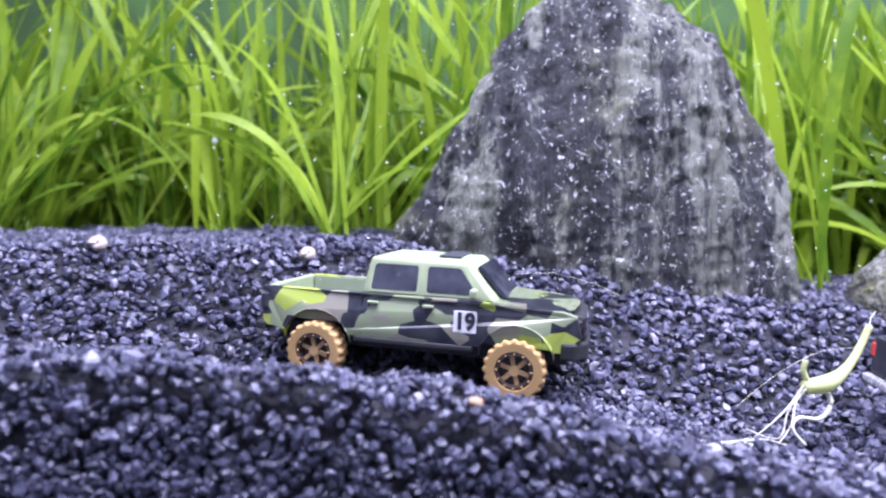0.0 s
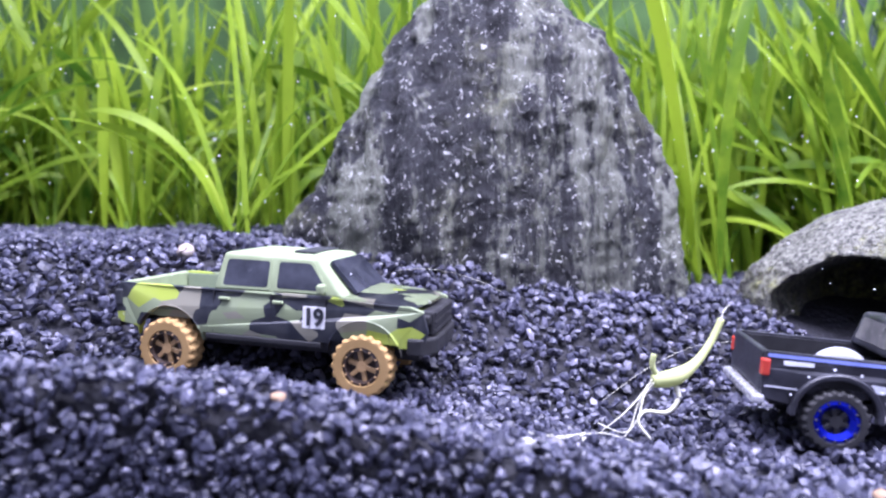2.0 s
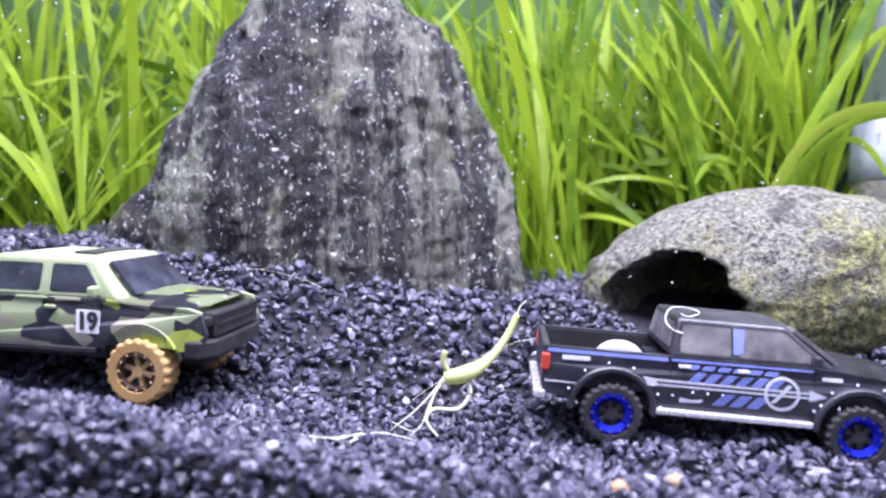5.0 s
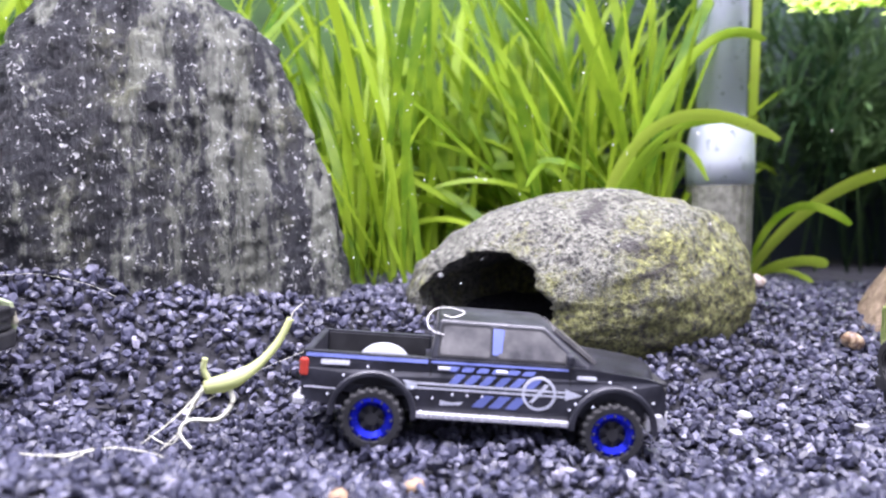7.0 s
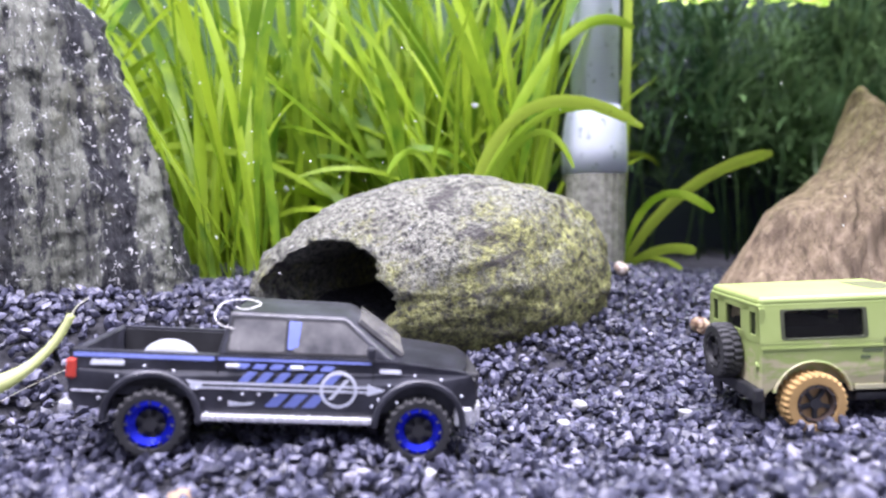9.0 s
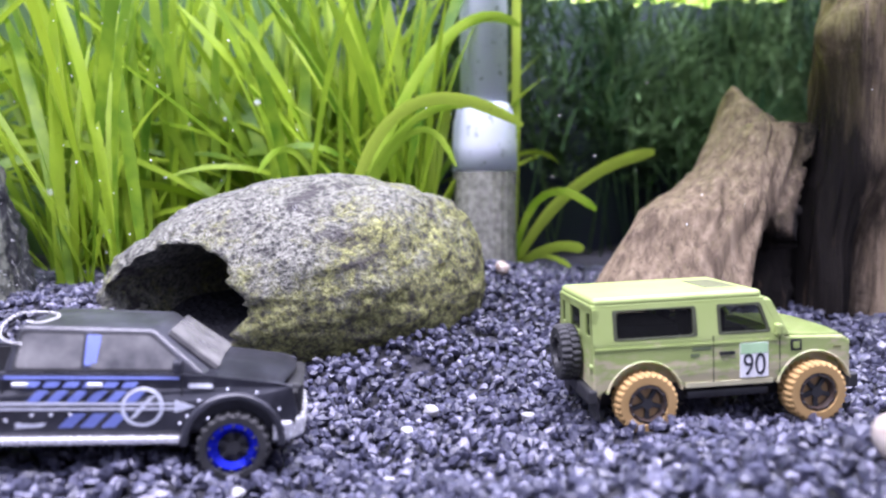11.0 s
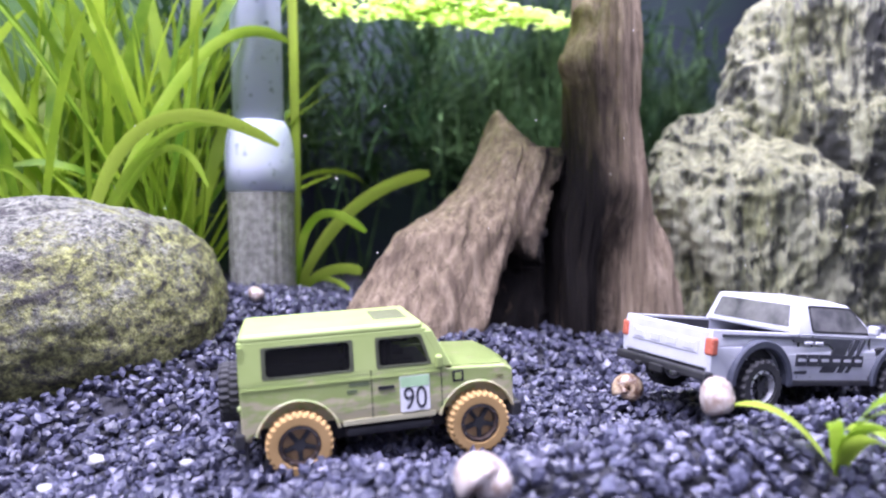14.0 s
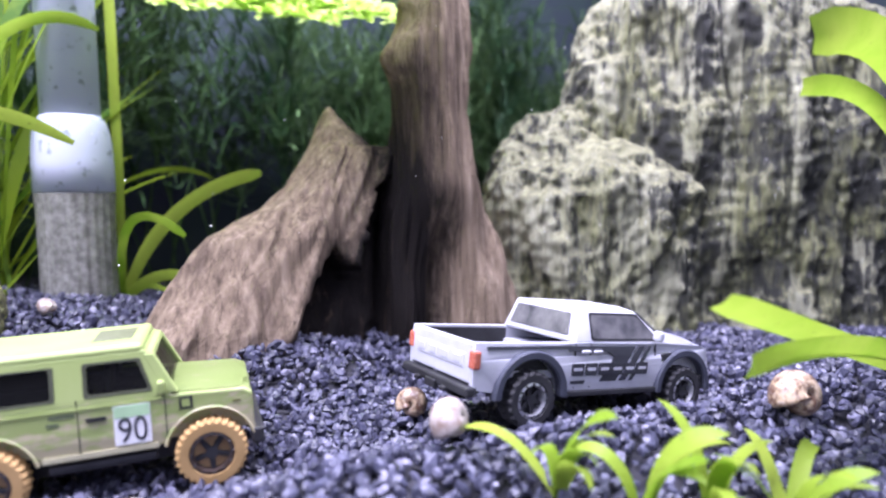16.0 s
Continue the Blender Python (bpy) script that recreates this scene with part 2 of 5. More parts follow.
def build_ground():
    xs, ys = np.linspace(-0.5, 0.85, 226), np.concatenate([np.linspace(-0.3, 0.06, 40), np.linspace(0.061, 0.12, 70), np.linspace(0.125, 0.6, 96)])
    gx, gy = np.meshgrid(xs, ys)
    gz = ground_height(gx, gy - 0.0016) - 0.0012
    verts = np.stack([gx.ravel(), gy.ravel(), gz.ravel()], 1)
    w = len(xs)
    i = (np.arange(len(ys) - 1)[:, None] * w + np.arange(w - 1)).ravel()
    faces = np.stack([i, i + 1, i + w + 1, i + w], 1)
    me = bpy.data.meshes.new("ground")
    me.from_pydata(verts.tolist(), [], faces.tolist())
    me.materials.append(BED)
    me.shade_smooth()
    tagged(new("ground", me), "dark bed of the tank under the loose gravel", "ground", kind="structure")


def stones_mesh(name, places, sizes, rng, material):
    """Many angular chips in one mesh: each a squashed, jittered icosahedron."""
    g = (1 + 5 ** 0.5) / 2
    ico = np.array([(-1, g, 0), (1, g, 0), (-1, -g, 0), (1, -g, 0), (0, -1, g), (0, 1, g), (0, -1, -g), (0, 1, -g), (g, 0, -1), (g, 0, 1), (-g, 0, -1), (-g, 0, 1)]) / 1.9
    tri = np.array([(0, 11, 5), (0, 5, 1), (0, 1, 7), (0, 7, 10), (0, 10, 11), (1, 5, 9), (5, 11, 4), (11, 10, 2), (10, 7, 6), (7, 1, 8),
                    (3, 9, 4), (3, 4, 2), (3, 2, 6), (3, 6, 8), (3, 8, 9), (4, 9, 5), (2, 4, 11), (6, 2, 10), (8, 6, 7), (9, 8, 1)])
    n = len(places)
    v = ico[None] * rng.uniform(0.66, 1.22, (n, 12, 1))
    v = v * rng.uniform((0.8, 0.6, 0.42), (1.35, 1.05, 0.8), (n, 3))[:, None]
    q = rng.normal(size=(n, 4))
    q /= np.linalg.norm(q, axis=1)[:, None]
    w, x, y, z = q.T
    m = np.stack([1 - 2 * (y * y + z * z), 2 * (x * y - w * z), 2 * (x * z + w * y), 2 * (x * y + w * z), 1 - 2 * (x * x + z * z), 2 * (y * z - w * x),
                  2 * (x * z - w * y), 2 * (y * z + w * x), 1 - 2 * (x * x + y * y)], 1).reshape(n, 3, 3)
    v = np.einsum("nij,nkj->nki", m, v) * sizes[:, None, None] + places[:, None]
    f = tri[None] + 12 * np.arange(n)[:, None, None]
    me = bpy.data.meshes.new(name)
    me.vertices.add(n * 12)
    me.vertices.foreach_set("co", v.ravel())
    me.loops.add(n * 60)
    me.loops.foreach_set("vertex_index", f.ravel().astype(np.int32))
    me.polygons.add(n * 20)
    me.polygons.foreach_set("loop_start", np.arange(0, n * 60, 3, dtype=np.int32))
    me.polygons.foreach_set("loop_total", np.full(n * 20, 3, dtype=np.int32))
    me.update(calc_edges=True)
    me.shade_flat()
    me.materials.append(material)
    return new(name, me)


def build_gravel():
    rng = np.random.default_rng(5)
    step = 0.0018
    xs, ys = np.arange(-0.22, 0.56, step), np.arange(0.0, 0.29, step)
    gx, gy = (a.ravel() + rng.uniform(-0.8, 0.8, a.size) * step for a in np.meshgrid(xs, ys))
    # none in the boulder's hollow: bare dark bed stands in for its shade
    keep = (gy > 0.04 - 0.1 * gx) & (gy < 0.30 - 0.15 * gx) & (((gx - 0.1805) / 0.05) ** 2 + ((gy - 0.189) / 0.029) ** 2 > 1)
    gx, gy = gx[keep], gy[keep]
    sizes = rng.uniform(0.00095, 0.0016, gx.size) * rng.choice((1.0, 1.0, 1.0, 1.3), gx.size)
    gz = ground_height(gx, gy) + rng.uniform(-0.0006, 0.0008, gx.size)
    # the steep near face, where a grid seen from above would be thin
    fx = rng.uniform(-0.22, 0.12, 17000)
    deep = rng.uniform(0.0, 0.065, fx.size)
    fy = 0.103 - 0.2 * np.maximum(0, fx - 0.03) - 0.004 - deep / (14.0 * smoothstep(0.16, 0.04, fx) + 0.3) + rng.uniform(-0.0012, 0.0004, fx.size)
    fs = rng.uniform(0.00095, 0.0016, fx.size)
    fz = ground_height(fx, fy)
    places = np.concatenate([np.stack([gx, gy, gz], 1), np.stack([fx, fy, fz], 1)])
    ob = stones_mesh("gravel", places, np.concatenate([sizes, fs]), rng, GRAVEL)
    tagged(ob, "loose black aquarium gravel of small angular chips", "gravel", kind="stuff")


def loft_rock(levels, n=120, rings=110, lumps=(), seed=0, square=2.6, lean=0.0):
    """A stone from bottom to top. levels: (z, x left, x right, y middle, half thickness); lumps: (size, depth, stretch in z)."""
    lv = np.array(levels)
    z = np.linspace(lv[0, 0], lv[-1, 0], rings)
    cols = [np.interp(z, lv[:, 0], lv[:, k]) for k in range(1, 5)]
    bm = bmesh.new()
    loops = []
    for i in range(rings):
        xl, xr, ym, ht = (c[i] for c in cols)
        loop = []
        for k in range(n):
            a = 2 * math.pi * k / n
            c, s = math.cos(a), math.sin(a)
            p = Vector(((xl + xr) / 2 + (xr - xl) / 2 * math.copysign(abs(c) ** (2 / square), c), ym + ht * math.copysign(abs(s) ** (2 / square), s), z[i]))
            out = Vector((c * 0.6, s, 0)).normalized()
            for size, depth, stretch in lumps:
                q = Vector(((p.x - lean * p.z) / size + seed, p.y / size, p.z / (size * stretch)))
                p = p + out * depth * noise.noise(q)
            loop.append(bm.verts.new(p))
        loops.append(loop)
    for a, b in zip(loops, loops[1:]):
        for k in range(n):
            bm.faces.new((a[k], a[(k + 1) % n], b[(k + 1) % n], b[k]))
    bm.faces.new(loops[0][::-1])
    bm.faces.new(loops[-1])
    return bm


def build_slate():
    levels = [(0.0, -0.02, 0.109, 0.2, 0.016), (0.028, -0.018, 0.106, 0.2, 0.016), (0.048, -0.0125, 0.104, 0.2, 0.016), (0.073, 0.0015, 0.1005, 0.201, 0.0145), (0.081, 0.006, 0.0985, 0.201, 0.014), (0.092, 0.012, 0.095, 0.202, 0.013),
              (0.099, 0.0165, 0.0905, 0.202, 0.0125), (0.106, 0.0205, 0.0805, 0.203, 0.0115), (0.114, 0.025, 0.069, 0.2035, 0.01), (0.121, 0.031, 0.063, 0.204, 0.008), (0.128, 0.041, 0.057, 0.204, 0.004)]
    bm = loft_rock(levels, 150, 130, ((0.02, 0.005, 3.0), (0.009, 0.004, 8.0), (0.004, 0.0024, 4.0), (0.0022, 0.0014, 1.5)), 3)
    part("slate_rock", bm, SLATE, smooth=True)
    tagged(bpy.data.objects["slate_rock"], "tall upright dark grey slate with pale flecks set in gravel", "rock")


def build_pale_stone():
    """A tall layered block with a lower, thicker block before it that ends in a sloping ledge."""
    # local: x along the broad face, y its depth; then turned towards the open water
    tall = [(-0.005, -0.05, 0.12, 0.006, 0.022), (0.06, -0.048, 0.12, 0.006, 0.022), (0.085, -0.04, 0.118, 0.006, 0.022), (0.094, -0.029, 0.116, 0.006, 0.021), (0.107, -0.0265, 0.112, 0.006, 0.02),
            (0.111, -0.021, 0.11, 0.006, 0.019), (0.124, -0.0175, 0.1, 0.007, 0.018), (0.13, -0.014, 0.088, 0.007, 0.016), (0.135, -0.006, 0.076, 0.008, 0.013), (0.139, 0.008, 0.06, 0.009, 0.007)]
    low = [(-0.005, -0.06, 0.022, -0.003, 0.027), (0.04, -0.06, 0.022, -0.003, 0.027), (0.057, -0.06, 0.021, -0.003, 0.0265), (0.065, -0.058, 0.018, -0.001, 0.0245), (0.072, -0.0565, 0.012, 0.002, 0.02),
           (0.079, -0.0545, 0.004, 0.005, 0.015), (0.085, -0.051, -0.008, 0.007, 0.011), (0.09, -0.045, -0.02, 0.009, 0.006)]
    lumps = ((0.03, 0.006, 2.0), (0.013, 0.006, 2.2), (0.005, 0.0034, 6.0), (0.0026, 0.0018, 1.5))
    bm = loft_rock(tall, 300, 170, lumps, 11)
    front = loft_rock(low, 240, 120, lumps, 23)
    me = bpy.data.meshes.new("front")
    front.to_mesh(me)
    front.free()
    bm.from_mesh(me)
    bpy.data.meshes.remove(me)
    bm.transform(pose(0.441, 0.125, 0, 0, 0, -40))
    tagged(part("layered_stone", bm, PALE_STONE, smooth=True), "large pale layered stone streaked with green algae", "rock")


# the ragged lower edge of the driftwood's outer slab
LID_X, LID_Z = (0.296, 0.311, 0.317, 0.319, 0.323, 0.3255, 0.334, 0.338), (0.01, 0.034, 0.043, 0.041, 0.034, 0.038, 0.061, 0.064)


def build_wood():
    """A broad flared stump with a pointed splinter on one side and a tall stem on the other."""
    base = [(0.0, 0.256, 0.386, 0.163, 0.028), (0.02, 0.266, 0.382, 0.163, 0.026), (0.03, 0.274, 0.379, 0.163, 0.024), (0.046, 0.287, 0.374, 0.163, 0.021), (0.056, 0.304, 0.37, 0.164, 0.019), (0.064, 0.315, 0.364, 0.164, 0.0165), (0.071, 0.3205, 0.358, 0.164, 0.014), (0.0745, 0.324, 0.354, 0.164, 0.011)]
    tip = [(0.05, 0.304, 0.35, 0.168, 0.012), (0.06, 0.312, 0.349, 0.168, 0.012), (0.07, 0.32, 0.348, 0.169, 0.011), (0.0765, 0.325, 0.343, 0.171, 0.009), (0.082, 0.328, 0.339, 0.173, 0.006), (0.0865, 0.33, 0.336, 0.175, 0.003), (0.0897, 0.3325, 0.3345, 0.176, 0.001)]
    stem = [(0.0, 0.335, 0.390, 0.147, 0.02), (0.02, 0.335, 0.385, 0.147, 0.018), (0.042, 0.336, 0.377, 0.146, 0.016), (0.057, 0.338, 0.372, 0.146, 0.0145), (0.07, 0.34, 0.367, 0.146, 0.0135), (0.085, 0.341, 0.3645, 0.146, 0.013), (0.1, 0.3405, 0.367, 0.145, 0.012), (0.107, 0.341, 0.3685, 0.145, 0.012),
            (0.113, 0.344, 0.368, 0.145, 0.0115), (0.13, 0.348, 0.369, 0.146, 0.011), (0.18, 0.357, 0.378, 0.148, 0.01)]

    def fluted(x, z):
        return 0.0016 * noise.noise(Vector(((x - 0.6 * z) * 240, z * 22, 3))) + 0.0007 * noise.noise(Vector(((x - 0.6 * z) * 700, z * 50, 7)))

    bm = loft_rock(base, 220, 110, ((0.022, 0.004, 2.5), (0.007, 0.0028, 6.0), (0.0022, 0.0009, 7.0)), 5, 2.3, 0.5)
    for v in bm.verts:
        p = v.co
        if p.y < 0.163:
            jag = 0.003 * noise.noise(Vector((p.x * 260, p.z * 120, 0))) + 0.0015 * noise.noise(Vector((p.x * 800, 0, 4)))
            lid = float(np.interp(p.x, LID_X, LID_Z)) + 0.6 * jag
            open_to = float(smoothstep(0.352, 0.342, p.x + 0.002 * noise.noise(Vector((0, p.z * 150, 2)))))
            p.y += (0.014 + 0.004 * noise.noise(Vector((p.x * 300 - p.z * 120, p.z * 30, 9)))) * float(smoothstep(0.0, 0.0018, lid - p.z)) * open_to
            p.y += fluted(p.x, p.z)
    root = thing("driftwood", "brown weathered driftwood stump with a tall dark stem", "driftwood")
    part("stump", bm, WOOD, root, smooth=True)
    bm = loft_rock(tip, 120, 80, ((0.02, 0.003, 2.5), (0.006, 0.0016, 6.0), (0.002, 0.0006, 8.0)), 5, 2.2, 0.5)
    part("splinter", bm, WOOD, root, smooth=True)
    bm = loft_rock(stem, 180, 150, ((0.018, 0.004, 3.0), (0.005, 0.0022, 9.0), (0.0022, 0.0011, 12.0)), 8, 2.2)
    for v in bm.verts:
        knot = (v.co - Vector((0.342, 0.144, 0.101))).length
        v.co.x -= 0.006 * math.exp(-(knot / 0.0055) ** 2)
        knot = (v.co - Vector((0.347, 0.144, 0.119))).length
        v.co.x -= 0.004 * math.exp(-(knot / 0.004) ** 2)
        if v.co.y < 0.146:
            # the rounded rib on one side, and the hollow rotted out beside it
            low = float(smoothstep(0.1, 0.05, v.co.z))
            v.co.y -= 0.003 * math.exp(-((v.co.x - 0.373) / 0.009) ** 2) * low
            v.co.y += 0.012 * math.exp(-((v.co.x - 0.35) / 0.0085) ** 2) * float(smoothstep(0.062, 0.03, v.co.z))
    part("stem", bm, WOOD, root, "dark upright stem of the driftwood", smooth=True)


def build_cave():
    bm = bmesh.new()
    bmesh.ops.create_icosphere(bm, subdivisions=6, radius=1)
    hole = Vector((-0.7, -0.68, -0.12)).normalized()
    across = hole.cross(Vector((0, 0, 1))).normalized()
    for v in bm.verts:
        d = v.co.normalized()
        r = 1 + 0.07 * noise.noise(d * 1.6 + Vector((4, 0, 0))) + 0.034 * noise.noise(d * 5) + 0.018 * noise.noise(d * 14) + 0.008 * noise.noise(d * 40)
        # blunt at one end, lower and narrower at the other
        p = Vector((math.copysign(abs(d.x) ** 0.9, d.x) * 0.0545, d.y * 0.032, d.z * (0.0305 + 0.005 * d.x))) * r
        if d.dot(hole) > 0:
            away = math.hypot((d.dot(across) + 0.02) / 0.4, (d.z + 0.04) / 0.58) * (1 + 0.16 * noise.noise(d * 4) + 0.06 * noise.noise(d * 13))
            push = min(1.0, max(0.0, 1.03 - away) * 3.2)
            p += Vector((0.03, 0.038, 0.0)) * push
        v.co = p
    bm.transform(pose(0.1805, 0.189, 0.0265, 0, -2, -5))
    tagged(part("cave_stone", bm, BOULDER, smooth=True), "rounded speckled boulder with a dark hollow and green algae", "rock")


def blade(bm, start, heading, length, width, lean, curl, twist=0.0, n=14, fold=0.15):
    """One strap leaf from its root: rises at lean degrees from upright towards heading and bends over by curl degrees."""
    a, d = radians(heading), Vector(start)
    rows = []
    for i in range(n + 1):
        t = i / n
        e = radians(lean + curl * t * t)
        out = Vector((math.cos(a), math.sin(a), 0))
        way = out * math.sin(e) + Vector((0, 0, 1)) * math.cos(e)
        tw = radians(twist) * t
        side = Vector((-math.sin(a), math.cos(a), 0))
        up = way.cross(side)
        side = side * math.cos(tw) + up * math.sin(tw)
        w = width * min(1.0, 0.55 + 1.6 * t) * (1 - max(0.0, (t - 0.72) / 0.28) ** 2.2) / 2
        mid = d - up * w * fold
        rows.append([bm.verts.new(d + side * w), bm.verts.new(mid), bm.verts.new(d - side * w)])
        d = d + way * length / n
    for r, s in zip(rows, rows[1:]):
        for k in (0, 1):
            bm.faces.new((r[k], r[k + 1], s[k + 1], s[k]))


def ribbon(bm, p0, p1, p2, width, n=18, fold=0.2, blunt=0.8, level=None):
    """A strap leaf along a bent path from p0 past p1 to p2."""
    p0, p1, p2 = Vector(p0), Vector(p1), Vector(p2)
    rows = []
    for i in range(n + 1):
        t = i / n
        c = p0 * (1 - t) ** 2 + p1 * 2 * t * (1 - t) + p2 * t * t
        way = ((p1 - p0) * (1 - t) + (p2 - p1) * t).normalized()
        side = way.cross(Vector(level or (0, 0, 1)))
        side = side.normalized() if side.length > 1e-4 else Vector((1, 0, 0))
        up = side.cross(way)
        w = width / 2 * min(1.0, 0.6 + 1.2 * t) * (1 - max(0.0, (t - blunt) / (1.03 - blunt)) ** 2.5)
        rows.append([bm.verts.new(c + side * w), bm.verts.new(c - up * w * fold), bm.verts.new(c - side * w)])
    for r, q in zip(rows, rows[1:]):
        for k in (0, 1):
            bm.faces.new((r[k], r[k + 1], q[k + 1], q[k]))


def strap_plant(x, y, leaves, rng, tall=(0.095, 0.15), wide=(0.0023, 0.0066), label="", arching=0.3):
    """A tuft of strap leaves; it keeps off the stones in front of it."""
    z = ground_z(x, y)
    root = thing("strap_leaf_plant", label or "bright green strap-leaved water plant rooted in gravel", "plant", pose(x, y, z), "strap-leaved plants")
    for i in range(leaves):
        bm = bmesh.new()
        over = rng.random() < arching
        h = rng.uniform(-15, 195) if over or rng.random() < 0.7 else rng.uniform(0, 360)
        size = rng.uniform(*tall) * (0.75 if over else 1.0)
        toward = math.sin(radians(h)) < -0.2
        lean = rng.uniform(15, 48) if over else abs(rng.gauss(0, 21))
        curl = rng.uniform(45, 110) if over else rng.uniform(4, 45)
        if toward:
            lean, curl = lean * 0.3, curl * 0.4
        blade(bm, (rng.gauss(0, 0.003), rng.gauss(0, 0.003), -0.002), h, size, rng.uniform(*wide), lean, curl, rng.uniform(-100, 100))
        part("leaf", bm, YOUNG_LEAF if over and rng.random() < 0.2 else LEAF, root, smooth=True)
    return root


# ---- toy vehicles (built in millimetres, x forward, y to their left) ----
CAMO_BASE = (0.255, 0.305, 0.175)


def camo_material(name="camouflage_paint", sage=0.0):
    n = Nodes(name, 0.42)
    warp = n.map((0.62, 0.8, 1.0), (0, radians(33), 0), (0.0047, 0.0013, 0.0021))
    r = n.node("ShaderNodeSeparateColor", 0, Color=n.cells(0.0036, out=1, vec=warp))
    cr = n.tree.nodes.new("ShaderNodeValToRGB")
    cr.color_ramp.interpolation = "CONSTANT"
    n.set(cr, 0, r)
    stops = ((0.0, (0.02, 0.023, 0.034)), (0.42, (0.26, 0.31, 0.175)), (0.56, (0.26, 0.25, 0.19)), (0.73, (0.38, 0.47, 0.07)), (0.84, (0.26, 0.31, 0.18)))
    while len(cr.color_ramp.elements) < len(stops):
        cr.color_ramp.elements.new(0.5)
    for e, (at, col) in zip(cr.color_ramp.elements, stops):
        e.position, e.color = at, (*col, 1)
    plain = n.ramp(n.cells(0.005, out=1, vec=warp), (0.49, 0.0), (0.5, sage))
    n.colour(n.mix(n.ramp(n.noise(0.004), (0.4, 0.0), (0.8, 0.12)), n.mix(plain, cr.outputs[0], CAMO_BASE), (0.4, 0.4, 0.36)))
    n.bump(n.noise(0.0008), 0.00004, 0.3)
    return n.mat


def glass_material(name, dark, pale):
    n = Nodes(name, 0.12, 0.0, 0.6)
    n.colour(n.ramp(n.noise(0.006, 3), (0.3, dark), (0.75, pale)))
    n.set(n.bsdf, "Roughness", n.ramp(n.noise(0.004), (0.3, 0.08), (0.7, 0.3)))
    return n.mat


def muddy_green():
    n = Nodes("sage_paint_with_dried_mud", 0.45)
    z = n.node("ShaderNodeSeparateXYZ", 2, Vector=n.coord)
    mud = n.math("ADD", n.noise(0.0022, 5, 0.7, n.map((0.5, 1, 1.4), (0, radians(-35), 0))), n.math("MULTIPLY", z, -28.0))
    green = n.mix(n.ramp(n.noise(0.009), (0.35, 0.0), (0.7, 1.0)), (0.285, 0.36, 0.112), (0.33, 0.402, 0.142))
    n.colour(n.mix(n.ramp(mud, (0.08, 0.0), (0.21, 0.85)), green, (0.47, 0.41, 0.27)))
    n.bump(n.noise(0.0008), 0.00005, 0.3)
    return n.mat


CAMO = camo_material()
HOOD_CAMO = camo_material("sparse_camouflage_paint", 1.0)
GLASS = glass_material("tinted_window", (0.06, 0.06, 0.066), (0.21, 0.205, 0.2))
NAVY_GLASS = glass_material("navy_window", (0.012, 0.014, 0.022), (0.06, 0.065, 0.085))
SAGE = painted("sage_green_paint", CAMO_BASE, 0.55, spec=0.3)
MUDDY = muddy_green()
BLACK_PAINT = painted("satin_black_paint", (0.017, 0.0175, 0.024), 0.36, vary=0.9, spec=0.65)
GREY_PAINT = painted("silver_grey_paint", (0.47, 0.475, 0.52), 0.45, 0.0)
BLACK_PLASTIC = painted("black_plastic", (0.014, 0.014, 0.016), 0.5, vary=0.5)
BLACK_TYRE = painted("black_tyre", (0.018, 0.018, 0.02), 0.65, vary=0.5)
TAN_TYRE = painted("ochre_tyre", (0.38, 0.245, 0.1), 0.85, spec=0.15)
TAN_RIM = painted("ochre_rim", (0.42, 0.27, 0.12), 0.4)
DARK_RIM = painted("dark_brown_rim", (0.045, 0.03, 0.024), 0.4)
BLUE_RIM = painted("blue_chrome_rim", (0.012, 0.02, 0.5), 0.2, 0.75)
SILVER_RIM = painted("silver_rim", (0.55, 0.55, 0.58), 0.28, 0.6)
CHROME = painted("chrome", (0.75, 0.75, 0.78), 0.25, 0.5, 0.02)
WHITE_PRINT = painted("white_print", (0.78, 0.78, 0.78), 0.5, vary=0.03)
PALE_PRINT = painted("pale_grey_print", (0.55, 0.57, 0.64), 0.5, vary=0.1)
BLUE_PRINT = painted("blue_print", (0.16, 0.2, 0.5), 0.45)
DARK_PRINT = painted("dark_print", (0.03, 0.032, 0.04), 0.45)
GREEN_PRINT = painted("green_print", (0.4, 0.6, 0.34), 0.5)
RED_LENS = painted("red_lens", (0.55, 0.06, 0.04), 0.2, spec=0.7)
ORANGE_LENS = painted("orange_lens", (0.46, 0.12, 0.075), 0.25, spec=0.7)
MM = Matrix.Scale(0.001, 4)


def prism(bm, pts, y0, y1):
    """A plate with the outline pts in x and z, from y0 to y1; y0 and y1 may be functions of (x, z)."""
    f0 = y0 if callable(y0) else (lambda x, z: y0)
    f1 = y1 if callable(y1) else (lambda x, z: y1)
    a = [bm.verts.new((x, f0(x, z), z)) for x, z in pts]
    b = [bm.verts.new((x, f1(x, z), z)) for x, z in pts]
    n = len(pts)
    bm.faces.new(a)
    bm.faces.new(b[::-1])
    for i in range(n):
        bm.faces.new((a[i], b[i], b[(i + 1) % n], a[(i + 1) % n]))


def box(bm, x0, x1, y0, y1, z0, z1, turn=None):
    m = Matrix.Translation(((x0 + x1) / 2, (y0 + y1) / 2, (z0 + z1) / 2)) @ (turn or Matrix()) @ Matrix.Diagonal((abs(x1 - x0), abs(y1 - y0), abs(z1 - z0), 1))
    bmesh.ops.create_cube(bm, size=1, matrix=m)


